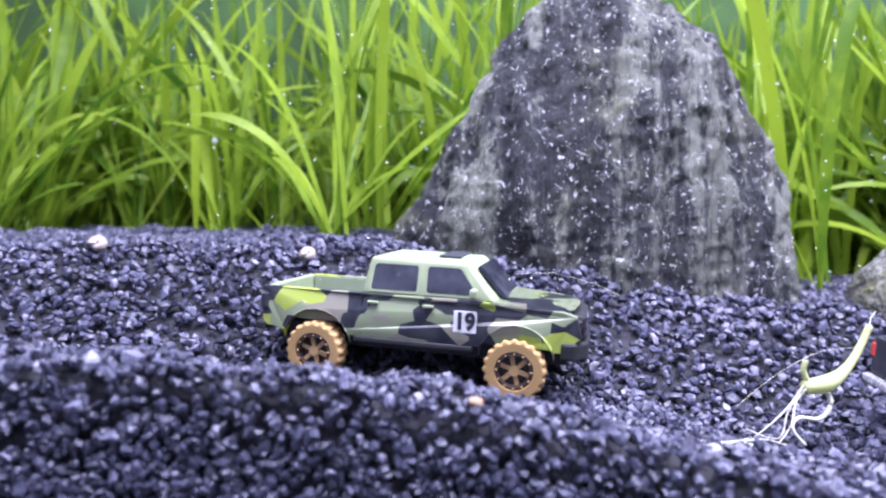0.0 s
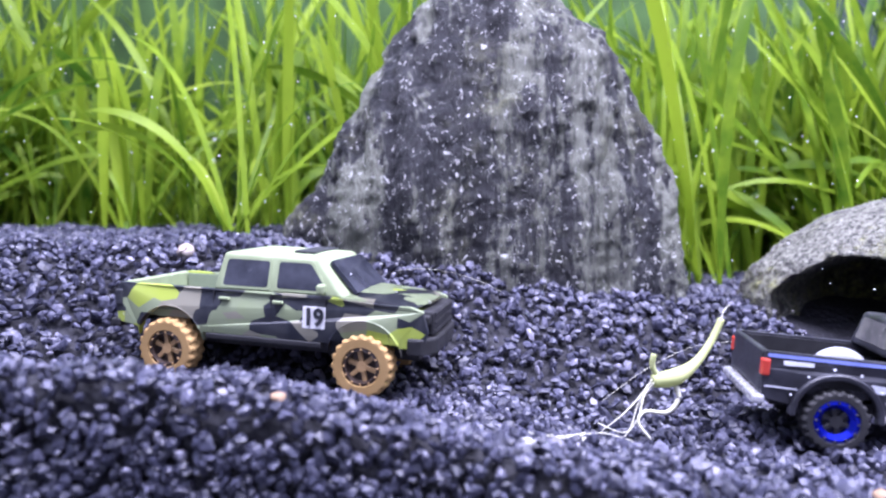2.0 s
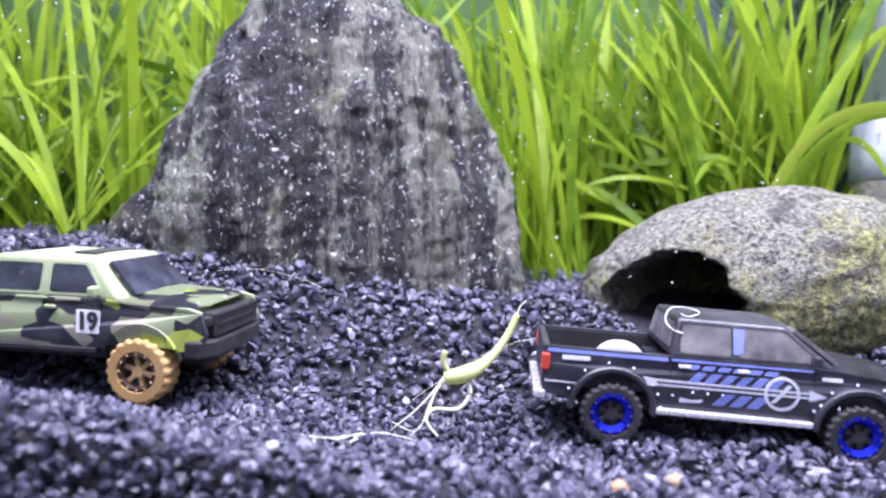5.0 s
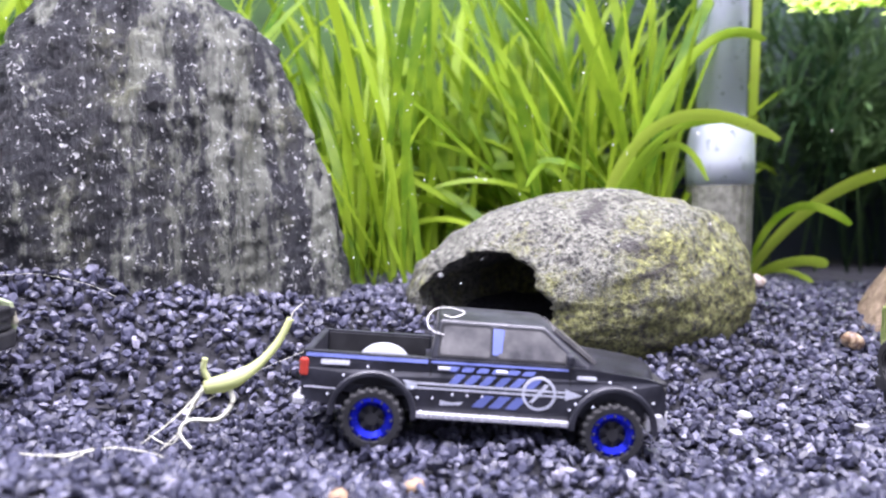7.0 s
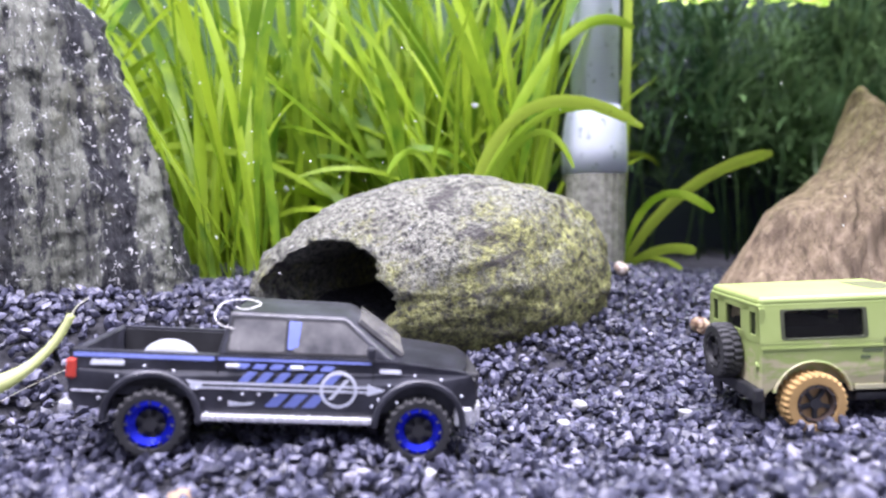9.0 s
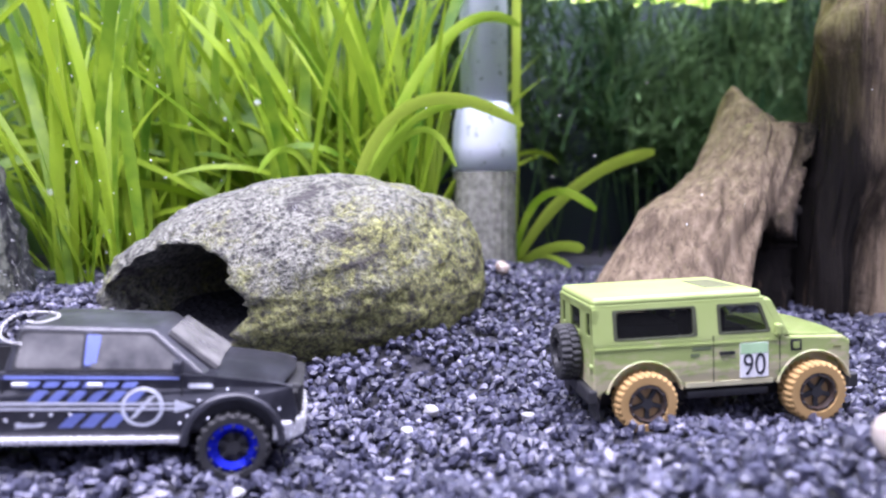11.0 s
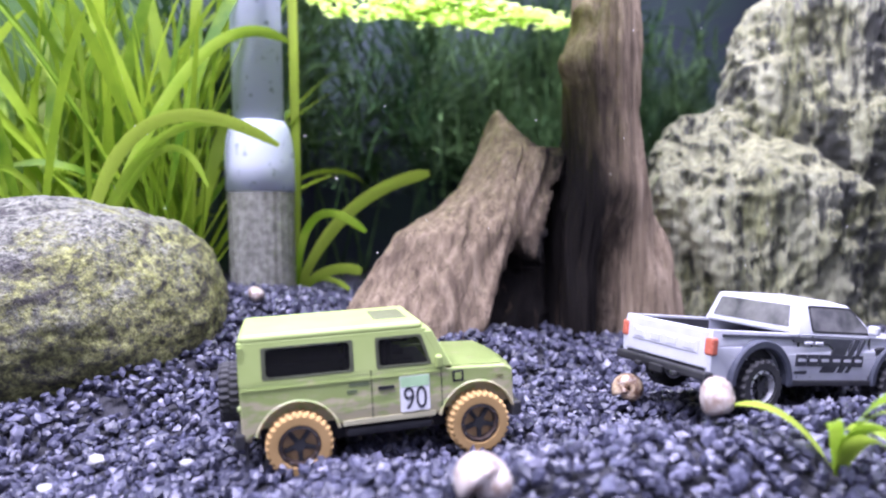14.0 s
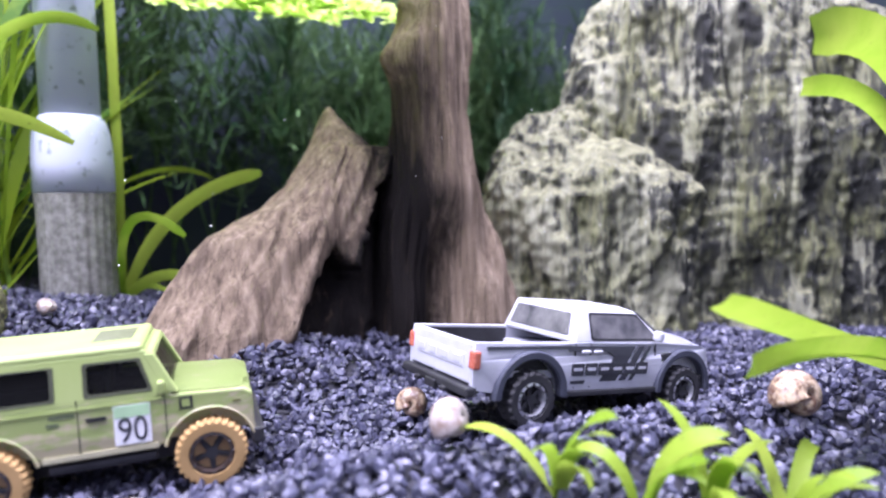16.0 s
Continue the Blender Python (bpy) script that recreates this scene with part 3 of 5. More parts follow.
def soften(bm, r, segments=2, least=32):
    bmesh.ops.recalc_face_normals(bm, faces=bm.faces)
    edges = [e for e in bm.edges if len(e.link_faces) == 2 and e.calc_face_angle(0) > radians(least)]
    bmesh.ops.bevel(bm, geom=edges, offset=r, segments=segments, profile=0.5, affect="EDGES", clamp_overlap=True)
    return bm


def arc(cx, cz, r, a0, a1, n=14):
    return [(cx + r * math.cos(radians(a0 + (a1 - a0) * i / n)), cz + r * math.sin(radians(a0 + (a1 - a0) * i / n))) for i in range(n + 1)]


def rounded(pts, r=0.6, n=3):
    """Rounds the corners of an outline."""
    out = []
    for i, p in enumerate(pts):
        a, b, c = Vector(pts[i - 1]), Vector(p), Vector(pts[(i + 1) % len(pts)])
        u, v = (a - b), (c - b)
        k = min(r, u.length * 0.45, v.length * 0.45)
        u, v = b + u.normalized() * k, b + v.normalized() * k
        for j in range(n + 1):
            t = j / n
            q = u * (1 - t) ** 2 + b * 2 * t * (1 - t) + v * t * t
            out.append((q.x, q.y))
    return out


def lathe(bm, profile, n=40):
    """A ring round the y axis from (radius, y) pairs, closed on itself."""
    loops = []
    for k in range(n):
        a = 2 * math.pi * k / n
        loops.append([bm.verts.new((r * math.cos(a), y, r * math.sin(a))) for r, y in profile])
    m = len(profile)
    for k in range(n):
        for i in range(m):
            bm.faces.new((loops[k][i], loops[k][(i + 1) % m], loops[(k + 1) % n][(i + 1) % m], loops[(k + 1) % n][i]))


def mm_part(name, bm, material, parent, label="", smooth=False, at=None):
    bmesh.ops.recalc_face_normals(bm, faces=bm.faces)
    bm.transform(MM)
    return part(name, bm, material, parent, label, smooth, at)


def wheel(root, x, y, radius, width, tyre, rim, spoke, out, lugs=22, rim_share=0.62, spokes=6, disc=None):
    """A wheel whose outer face looks towards out (-1 or 1): tyre with lugs, rim, spokes, hub cap."""
    rr = radius * rim_share
    hw = width / 2
    at = pose(x * 0.001, y * 0.001, radius * 0.001)
    bm = bmesh.new()
    # the tread's blocks rise and fall round the ring, the two sides half a step apart
    profile = [(rr, -0.8, 0), (rr * 1.06, -1, 0), (radius * 0.86, -1, 0), (radius * 0.93, -0.96, -1), (radius * 0.985, -0.7, -1), (radius * 0.985, -0.12, -1),
               (radius * 0.985, 0.12, 1), (radius * 0.985, 0.7, 1), (radius * 0.93, 0.96, 1), (radius * 0.86, 1, 0), (rr * 1.06, 1, 0), (rr, 0.8, 0)]
    steps = lugs * 4
    loops = []
    for k in range(steps):
        a = 2 * math.pi * k / steps
        loop = []
        for r, y, tread in profile:
            low = tread and (k + (2 if tread > 0 else 0)) % 4 >= 2
            q = r - (radius * 0.055 if low else 0)
            loop.append(bm.verts.new((q * math.cos(a), y * hw, q * math.sin(a))))
        loops.append(loop)
    for k in range(steps):
        a, b = loops[k], loops[(k + 1) % steps]
        for i in range(len(profile)):
            q = (i + 1) % len(profile)
            bm.faces.new((a[i], a[q], b[q], b[i]))
    whole = mm_part("wheel", bm, tyre, root, at=at)
    bm = bmesh.new()
    lathe(bm, [(rr * (0.6 if rim is BLUE_RIM else 0.8), -hw * 0.8), (rr * 1.02, -hw * 0.86), (rr * 1.02, hw * 0.86), (rr * 0.86, hw * 0.95), (rr * (0.62 if rim is BLUE_RIM else 0.8), hw * 0.6)], 40)
    if out < 0:
        bmesh.ops.scale(bm, vec=(1, -1, 1), verts=bm.verts)
    mm_part("rim", bm, rim, whole, smooth=False)
    bm = bmesh.new()
    yo = out * hw * 0.45
    bmesh.ops.create_cone(bm, cap_ends=True, segments=24, radius1=rr * 0.9, radius2=rr * 0.9, depth=hw * 0.3, matrix=Matrix.Translation((0, yo - out * hw * 0.35, 0)) @ Matrix.Rotation(radians(90), 4, "X"))
    mm_part("wheel_disc", bm, disc or (DARK_RIM if tyre is TAN_TYRE else BLACK_PLASTIC), whole)
    bm = bmesh.new()
    for i in range(spokes):
        m = Matrix.Rotation(2 * math.pi * i / spokes + 0.3, 4, "Y") @ Matrix.Translation((rr * 0.5, yo, 0)) @ Matrix.Diagonal((rr * 0.82, hw * 0.3, rr * 0.24, 1))
        bmesh.ops.create_cube(bm, size=1, matrix=m)
    soften(bm, 0.1, 1)
    bmesh.ops.create_cone(bm, cap_ends=True, segments=16, radius1=rr * 0.3, radius2=rr * 0.22, depth=hw * 0.45, matrix=Matrix.Translation((0, yo + out * hw * 0.05, 0)) @ Matrix.Rotation(radians(90 * out), 4, "X"))
    mm_part("spokes", bm, spoke, whole)
    bm = bmesh.new()
    for i in range(12):
        a = 2 * math.pi * i / 12
        bmesh.ops.create_icosphere(bm, subdivisions=1, radius=rr * 0.075, matrix=Matrix.Translation((rr * 0.93 * math.cos(a), out * hw * 0.93, rr * 0.93 * math.sin(a))))
    tagged(mm_part("rim_bolts", bm, spoke, whole), kind="stuff")
    return whole


def vehicle_pose(rear, front, half, radius, roll=0.0):
    """Where a toy stands, from its two near hubs; half: from its middle to the wheels' outer faces."""
    a, b = Vector(rear), Vector(front)
    e = (b - a).normalized()
    up = Vector((0, 0, 1))
    left = up.cross(e).normalized()
    up = e.cross(left)
    m = Matrix((e, left, up)).transposed().to_4x4()
    m = m @ Matrix.Rotation(radians(roll), 4, "X")
    mid = (a + b) / 2 + left * half * 0.001 - up * radius * 0.001
    return Matrix.Translation(mid) @ m


def letters(text, size, material, parent, m, name="number", label="", bold=0.0, stretch=1.0):
    cu = bpy.data.curves.new("writing", "FONT")
    cu.body, cu.size, cu.extrude, cu.align_x, cu.align_y, cu.offset = text, size, 0.00006, "CENTER", "CENTER", bold
    tmp = bpy.data.objects.new("writing", cu)
    me = bpy.data.meshes.new_from_object(tmp)
    bpy.data.objects.remove(tmp)
    me.transform(Matrix.Diagonal((stretch, 1, 1, 1)))
    me.materials.clear()
    me.materials.append(material)
    ob = new(name, me)
    ob.parent = parent
    ob.matrix_local = m
    return tagged(ob, label)


def pickup(m, name_label, c):
    """A crew-cab toy pickup. c: its measures in millimetres and its materials."""
    root = thing("toy_pickup", name_label, "toy car", m, "toy vehicles on the gravel")
    wb, R = c["base"] / 2, c["radius"]
    tail, cabr, doorb, apost, nose = c["tail"], c["cab_rear"], c["b_post"], c["a_post"], c["nose"]
    sill, belt, roof, archr = c["sill"], c["belt"], c["roof"], c["arch"]
    az = c["arch_z"]
    W = c["half"]
    hoodz = belt - 0.4
    nosez = belt - c.get("nose_drop", 2.6)
    paint = c["paint"]
    side_paint = c.get("side", paint)

    def arch_edge(cx):
        # from the arch's front foot over its top to its rear foot
        return [(cx + archr, sill + 0.3)] + arc(cx, az, archr, 5, 175) + [(cx - archr, sill + 0.3)]

    # body: two side panels, the floor between them, the nose
    bm = bmesh.new()
    outline = [(tail + 0.4, sill + 1.2), (tail, belt - 3.5), (tail + 0.5, belt), (cabr - 0.2, belt), (apost, belt + 0.2), (apost + 5, hoodz + 0.1), (nose - 4, nosez + 0.8), (nose - 1.2, nosez), (nose, sill + 4), (nose - 0.8, sill + 0.6)]
    outline += arch_edge(wb) + arch_edge(-wb)

    def bulge(x, z):
        t = (z - sill) / (belt - sill)
        return W - 0.9 * (t - 0.45) ** 2 * 2.2 - 0.9 * max(0, (x - wb) / (nose - wb)) ** 2 - 0.5 * max(0, (-wb - x) / (-wb - tail)) ** 2

    for s in (-1, 1):
        prism(bm, outline, lambda x, z: s * bulge(x, z), s * (W - 2.2))
    soften(bm, 0.45, 2)
    box(bm, cabr - 1, nose - 2.2, -W + 2.1, W - 2.1, sill + 0.8, belt - 3)
    box(bm, tail + 1, cabr, -W + 2.1, W - 2.1, sill + 2.8, sill + 4.4)
    mm_part("body", bm, side_paint, root)
    # bed
    bm = bmesh.new()
    box(bm, tail + 1.8, cabr - 0.4, -W + 2.3, W - 2.3, sill + 4.5, sill + 5.2)
    for s in (-1, 1):
        box(bm, tail + 2, cabr - 0.4, s * (W - 2.35), s * (W - 2.9), sill + 4.4, belt - 0.5)
    mm_part("bed_liner", bm, c.get("liner", BLACK_PLASTIC), root)
    for i in range(7):
        bm = bmesh.new()
        yb = -W + 4 + i * (2 * W - 8) / 6
        box(bm, tail + 2.2, cabr - 0.8, yb - 0.4, yb + 0.4, sill + 5.1, sill + 5.5)
        mm_part("bed_rib", bm, c.get("liner", BLACK_PLASTIC), root)
    bm = bmesh.new()
    box(bm, tail + 0.1, tail + 1.7, -W + 1.6, W - 1.6, sill + 2.2, belt - 0.1)
    soften(bm, 0.4)
    gate = mm_part("tailgate", bm, paint, root)
    if c.get("gate_bars"):
        bm = bmesh.new()
        box(bm, tail - 0.12, tail + 0.2, -W + 4, W - 4, sill + 5.0, sill + 7.9)
        for i in range(4):
            yb = -W + 6.6 + i * (2 * W - 13.2) / 3
            box(bm, tail - 0.3, tail + 0.2, yb - 1.5, yb + 1.5, sill + 5.6, sill + 7.3)
        soften(bm, 0.3)
        mm_part("raised_bar", bm, paint, gate)
    # hood with a crown and two ribs
    bm = bmesh.new()
    nx, ny = 14, 16
    x0 = apost + 1.2
    rows = []
    for i in range(nx + 1):
        row = []
        for j in range(ny + 1):
            v = 2 * j / ny - 1
            x = x0 + (nose - 0.8 - 2.6 * v * v - x0) * i / nx
            t = i / nx
            half = W - 0.5 - 1.2 * t * t
            z = hoodz + 0.3 + (nosez + 0.4 - hoodz) * t ** 1.6 + 1.3 * (1 - v * v) + 0.35 * math.exp(-((abs(v) - 0.5) / 0.12) ** 2) * (1 - t)
            if t > 0.93:
                z -= 0.7
            row.append(bm.verts.new((x, v * half, z)))
        rows.append(row)
    for a, b in zip(rows, rows[1:]):
        for j in range(ny):
            bm.faces.new((a[j], b[j], b[j + 1], a[j + 1]))
    bmesh.ops.solidify(bm, geom=bm.faces[:], thickness=1.4)
    mm_part("hood", bm, c.get("hood", paint), root, smooth=True)
    # cab
    zb = belt - 0.2
    bot = (cabr, apost + 6.5, W - 0.7)
    top = (cabr + c.get("back_rake", 1.5), apost + c["screen_top"], W - c.get("tumble", 3.4))
    bm = bmesh.new()
    lo = [bm.verts.new(p) for p in ((bot[0], -bot[2], zb), (bot[1] - 3, -bot[2], zb), (bot[1], -bot[2] * 0.5, zb), (bot[1], bot[2] * 0.5, zb), (bot[1] - 3, bot[2], zb), (bot[0], bot[2], zb))]
    hi = [bm.verts.new(p) for p in ((top[0], -top[2], roof - 0.7), (top[1] - 1, -top[2], roof - 0.9), (top[1], -top[2] * 0.5, roof - 0.4), (top[1], top[2] * 0.5, roof - 0.4), (top[1] - 1, top[2], roof - 0.9), (top[0], top[2], roof - 0.7))]
    for i in range(6):
        k = (i + 1) % 6
        bm.faces.new((lo[i], lo[k], hi[k], hi[i]))
    bm.faces.new(lo[::-1])
    crown = bmesh.ops.poke(bm, faces=[bm.faces.new(hi)])["verts"][0]
    crown.co.z = roof + 0.2
    soften(bm, 0.7, 3, 24)
    mm_part("cab", bm, paint, root, smooth=True)

    def side_y(x, z):
        t = (z - zb) / (roof - 0.75 - zb)
        return bot[2] + (top[2] - bot[2]) * t

    def pane(pts, s, name, material, lift, parent, label=""):
        bm = bmesh.new()
        prism(bm, rounded(pts, 0.7), lambda x, z: s * (side_y(x, z) + lift), lambda x, z: s * (side_y(x, z) - 0.4))
        return mm_part(name, bm, material, parent, label)

    wz0, wz1 = belt + 0.9 + c.get("window_inset", 0) * 0.6, roof - 1.9 - c.get("window_inset", 0) * 0.5
    ins = c.get("window_inset", 0)
    k = (wz1 - wz0) / (roof - belt)
    rake = (apost + 3.0 - top[1]) * 0.82
    for s in (-1, 1):
        rear = [(cabr + 1.9 + ins, wz0), (doorb - 0.9 - ins, wz0), (doorb - 0.9 - ins, wz1), (cabr + 2.5 + ins, wz1)]
        fore = [(doorb + 0.7 + ins, wz0), (apost - 0.6 - ins, wz0), (apost - 0.4 - ins, wz0 + 0.9), (apost - 0.4 - ins - rake * 0.9, wz1), (doorb + 0.7 + ins, wz1)]
        sides = [(rear, "rear_window"), (fore, "front_window")]
        for pts, nm in sides[1:] if c.get("two_door") else sides:
            cx, cz = (sum(p[i] for p in pts) / len(pts) for i in (0, 1))
            big = [(x + 0.5 * (1 if x > cx else -1), z + 0.5 * (1 if z > cz else -1)) for x, z in pts]
            surround = pane(big, s, "window_surround", c.get("surround", BLACK_PLASTIC), 0.1, root)
            pane(pts, s, nm, c.get("glass", GLASS), 0.16, surround)
        # mirror
        bm = bmesh.new()
        box(bm, apost - 1.6, apost + 0.1, s * (W - 0.6), s * (W + 1.7), belt + 0.6, belt + 2.8)
        soften(bm, 0.5)
        mm_part("wing_mirror", bm, paint, root)
    # windscreen and rear glass

    def screen(xb, xt, zb2, zt, hb, ht, name, lift):
        bm = bmesh.new()
        quad = [(-hb, 0), (hb, 0), (ht, 1), (-ht, 1)]
        quad = rounded(quad, 0.08)
        nrm = Vector((zt - zb2, 0, xb - xt)).normalized() * (1 if lift > 0 else -1)
        pts = [Vector((xb + (xt - xb) * t, y, zb2 + (zt - zb2) * t)) for y, t in quad]
        a = [bm.verts.new(p + nrm * abs(lift)) for p in pts]
        b = [bm.verts.new(p - nrm * 0.5) for p in pts]
        bm.faces.new(a)
        bm.faces.new(b[::-1])
        for i in range(len(a)):
            bm.faces.new((a[i], b[i], b[(i + 1) % len(a)], a[(i + 1) % len(a)]))
        mm_part(name, bm, c.get("glass", GLASS), root)

    dz = roof - 0.4 - zb
    screen(bot[1] - (bot[1] - top[1]) * 0.1, bot[1] - (bot[1] - top[1]) * 0.86, zb + dz * 0.1, zb + dz * 0.86, bot[2] * 0.78, top[2] * 0.84, "windscreen", 0.35)
    screen(bot[0] + (top[0] - bot[0]) * 0.2, bot[0] + (top[0] - bot[0]) * 0.82, zb + dz * 0.2, zb + dz * 0.82, bot[2] * 0.8, top[2] * 0.86, "rear_screen", -0.15)
    if c.get("sunroof"):
        bm = bmesh.new()
        box(bm, top[1] - 8.5, top[1] - 3.5, -top[2] * 0.62, top[2] * 0.62, roof - 0.6, roof + 0.12)
        soften(bm, 0.15)
        mm_part("roof_panel", bm, DARK_PRINT, root, "dark square roof panel")
    # seams and door handles
    for s in (-1, 1):
        for x in (cabr + 0.3, doorb, apost - 0.2):
            bm = bmesh.new()
            prism(bm, [(x - 0.12, sill + 0.8), (x + 0.12, sill + 0.8), (x + 0.12, belt - 0.2), (x - 0.12, belt - 0.2)], lambda a, z: s * (bulge(a, z) + 0.05), lambda a, z: s * (bulge(a, z) - 0.4))
            mm_part("door_seam", bm, BLACK_PLASTIC, root)
        for x in (cabr + 3, doorb + 1.7):
            bm = bmesh.new()
            box(bm, x - 1.2, x + 1.2, s * (W - 0.6), s * (W + 0.25), belt - 2.2, belt - 1.5)
            soften(bm, 0.2)
            mm_part("door_handle", bm, c.get("handle", paint), root)
        # flares
        for cx in (-wb, wb):
            bm = bmesh.new()
            w = c["flare"]
            lo = c.get("flare_from", -4)
            ring = arc(cx, az, archr + w, lo, 180 - lo, 18) + arc(cx, az, archr - 0.1, 180 - lo, lo, 18)
            prism(bm, ring, lambda x, z: s * (W + c.get("flare_out", 0.75)), s * (W - 1.6))
            soften(bm, 0.3, 1, 40)
            mm_part("fender_flare", bm, c.get("flare_paint", BLACK_PLASTIC), root)
        # rocker or side step
        bm = bmesh.new()
        box(bm, -wb + archr + 1.0, wb - archr - 1.2, s * (W - 1.2), s * (W + c["step"]), sill - 0.9, sill + 0.35)
        soften(bm, 0.3)
        mm_part("side_step", bm, c.get("step_paint", BLACK_PLASTIC), root)
        # lamps
        bm = bmesh.new()
        box(bm, tail - 0.15, tail + 1.6, s * (W - 2.4), s * (W - 0.2), belt - 5.2, belt - 1.6)
        soften(bm, 0.4)
        mm_part("tail_lamp", bm, c["tail_lens"], root)
        bm = bmesh.new()
        box(bm, nose - 2.8, nose - 0.1, s * (W - 4.6), s * (W - 1.7), nosez - 3.0, nosez - 1.0)
        soften(bm, 0.4)
        mm_part("headlamp", bm, BLACK_PLASTIC, root)
    # nose: grille and bumpers
    bm = bmesh.new()
    box(bm, nose - 2.5, nose + 0.6, -W + 4, W - 4, sill + 2.8, nosez - 0.3)
    soften(bm, 0.5)
    grille = mm_part("grille", bm, BLACK_PLASTIC, root)
    for i in range(3):
        z = sill + 3.6 + i * (nosez - sill - 4.6) / 2
        bm = bmesh.new()
        box(bm, nose + 0.4, nose + 0.85, -W + 4.6, W - 4.6, z - 0.2, z + 0.35)
        mm_part("grille_bar", bm, BLACK_PLASTIC, grille)
    bm = bmesh.new()
    fb = [(nose - 4.2, -W - 0.1), (nose - 1.2, -W + 0.2), (nose + 1.4, -W + 4), (nose + 1.8, 0), (nose + 1.4, W - 4), (nose - 1.2, W - 0.2), (nose - 4.2, W + 0.1), (nose - 4.2, 0)]
    lo = [bm.verts.new((x, y, sill - 0.9)) for x, y in fb]
    hi = [bm.verts.new((x, y, sill + 2.7)) for x, y in fb]
    bm.faces.new(lo)
    bm.faces.new(hi)
    for i in range(len(fb)):
        k = (i + 1) % len(fb)
        bm.faces.new((lo[i], lo[k], hi[k], hi[i]))
    soften(bm, 0.5)
    mm_part("front_bumper", bm, c.get("bumper", BLACK_PLASTIC), root)
    bm = bmesh.new()
    box(bm, tail - 1.4, tail + 1.2, -W + 0.3, W - 0.3, sill - 0.2, sill + 1.8)
    soften(bm, 0.5)
    mm_part("rear_bumper", bm, c.get("rear_bumper", BLACK_PLASTIC), root)
    # chassis
    bm = bmesh.new()
    box(bm, tail + 4, nose - 3, -W * 0.5, W * 0.5, R * 1.05, sill + 1)
    for x in (-wb, wb):
        box(bm, x - 0.8, x + 0.8, -W + 1, W - 1, R - 0.8, R + 0.8)
    mm_part("chassis", bm, BLACK_PLASTIC, root)
    tw = c.get("tyre_width", 5.0)
    for x in (-wb, wb):
        for s in (-1, 1):
            wheel(root, x, s * (c["track"] - tw / 2), R, tw, c["tyre"], c["rim"], c["spoke"], s, c.get("lugs", 20), c.get("rim_share", 0.6))

    def decal(pts, material, name="printed_mark", label="", s=-1, lift=0.06, round_by=0.15):
        bm = bmesh.new()
        prism(bm, rounded(pts, round_by, 1), lambda x, z: s * (bulge(x, z) + lift), lambda x, z: s * (bulge(x, z) - 0.2))
        return mm_part(name, bm, material, root, label)

    return root, decal, bulge


def slant(x0, x1, z0, z1, k):
    return [(x0, z0), (x1, z0), (x1 + k, z1), (x0 + k, z1)]


def build_camo_pickup():
    c = dict(base=45, radius=6.8, tail=-36, cab_rear=-12.2, b_post=1.6, a_post=14.0, nose=36, sill=10.6, belt=20.6, roof=29.3, nose_drop=1.7, tumble=2.7, arch=8.0, arch_z=8.2, half=14, screen_top=-1.8,
             paint=SAGE, side=CAMO, hood=HOOD_CAMO, flare=0.35, flare_out=0.06, flare_from=24, window_inset=0.3, glass=NAVY_GLASS, flare_paint=CAMO, step=0.1, tail_lens=DARK_PRINT, tyre=TAN_TYRE, rim=DARK_RIM, spoke=TAN_RIM, track=15.2, tyre_width=5.6,
             sunroof=True, surround=SAGE, handle=SAGE, lugs=20, rim_share=0.58, liner=painted("olive_bed", (0.2, 0.24, 0.16), 0.5))
    root, decal, bulge = pickup(vehicle_pose((-0.0293, 0.1412, 0.0232), (0.0148, 0.1312, 0.0212), 15.2, 6.8), "toy pickup in green camouflage with ochre off-road tyres", c)
    d = decal([(9.0, 13.8), (14.0, 13.8), (14.0, 18.4), (9.0, 18.4)], WHITE_PRINT, "number_panel", "white square with a black racing number")
    letters("19", 0.0049, DARK_PRINT, d, Matrix.Translation((0.0115, -0.01412, 0.0161)) @ pose(0, 0, 0, 90, 0, 0), bold=0.0002, stretch=0.92)


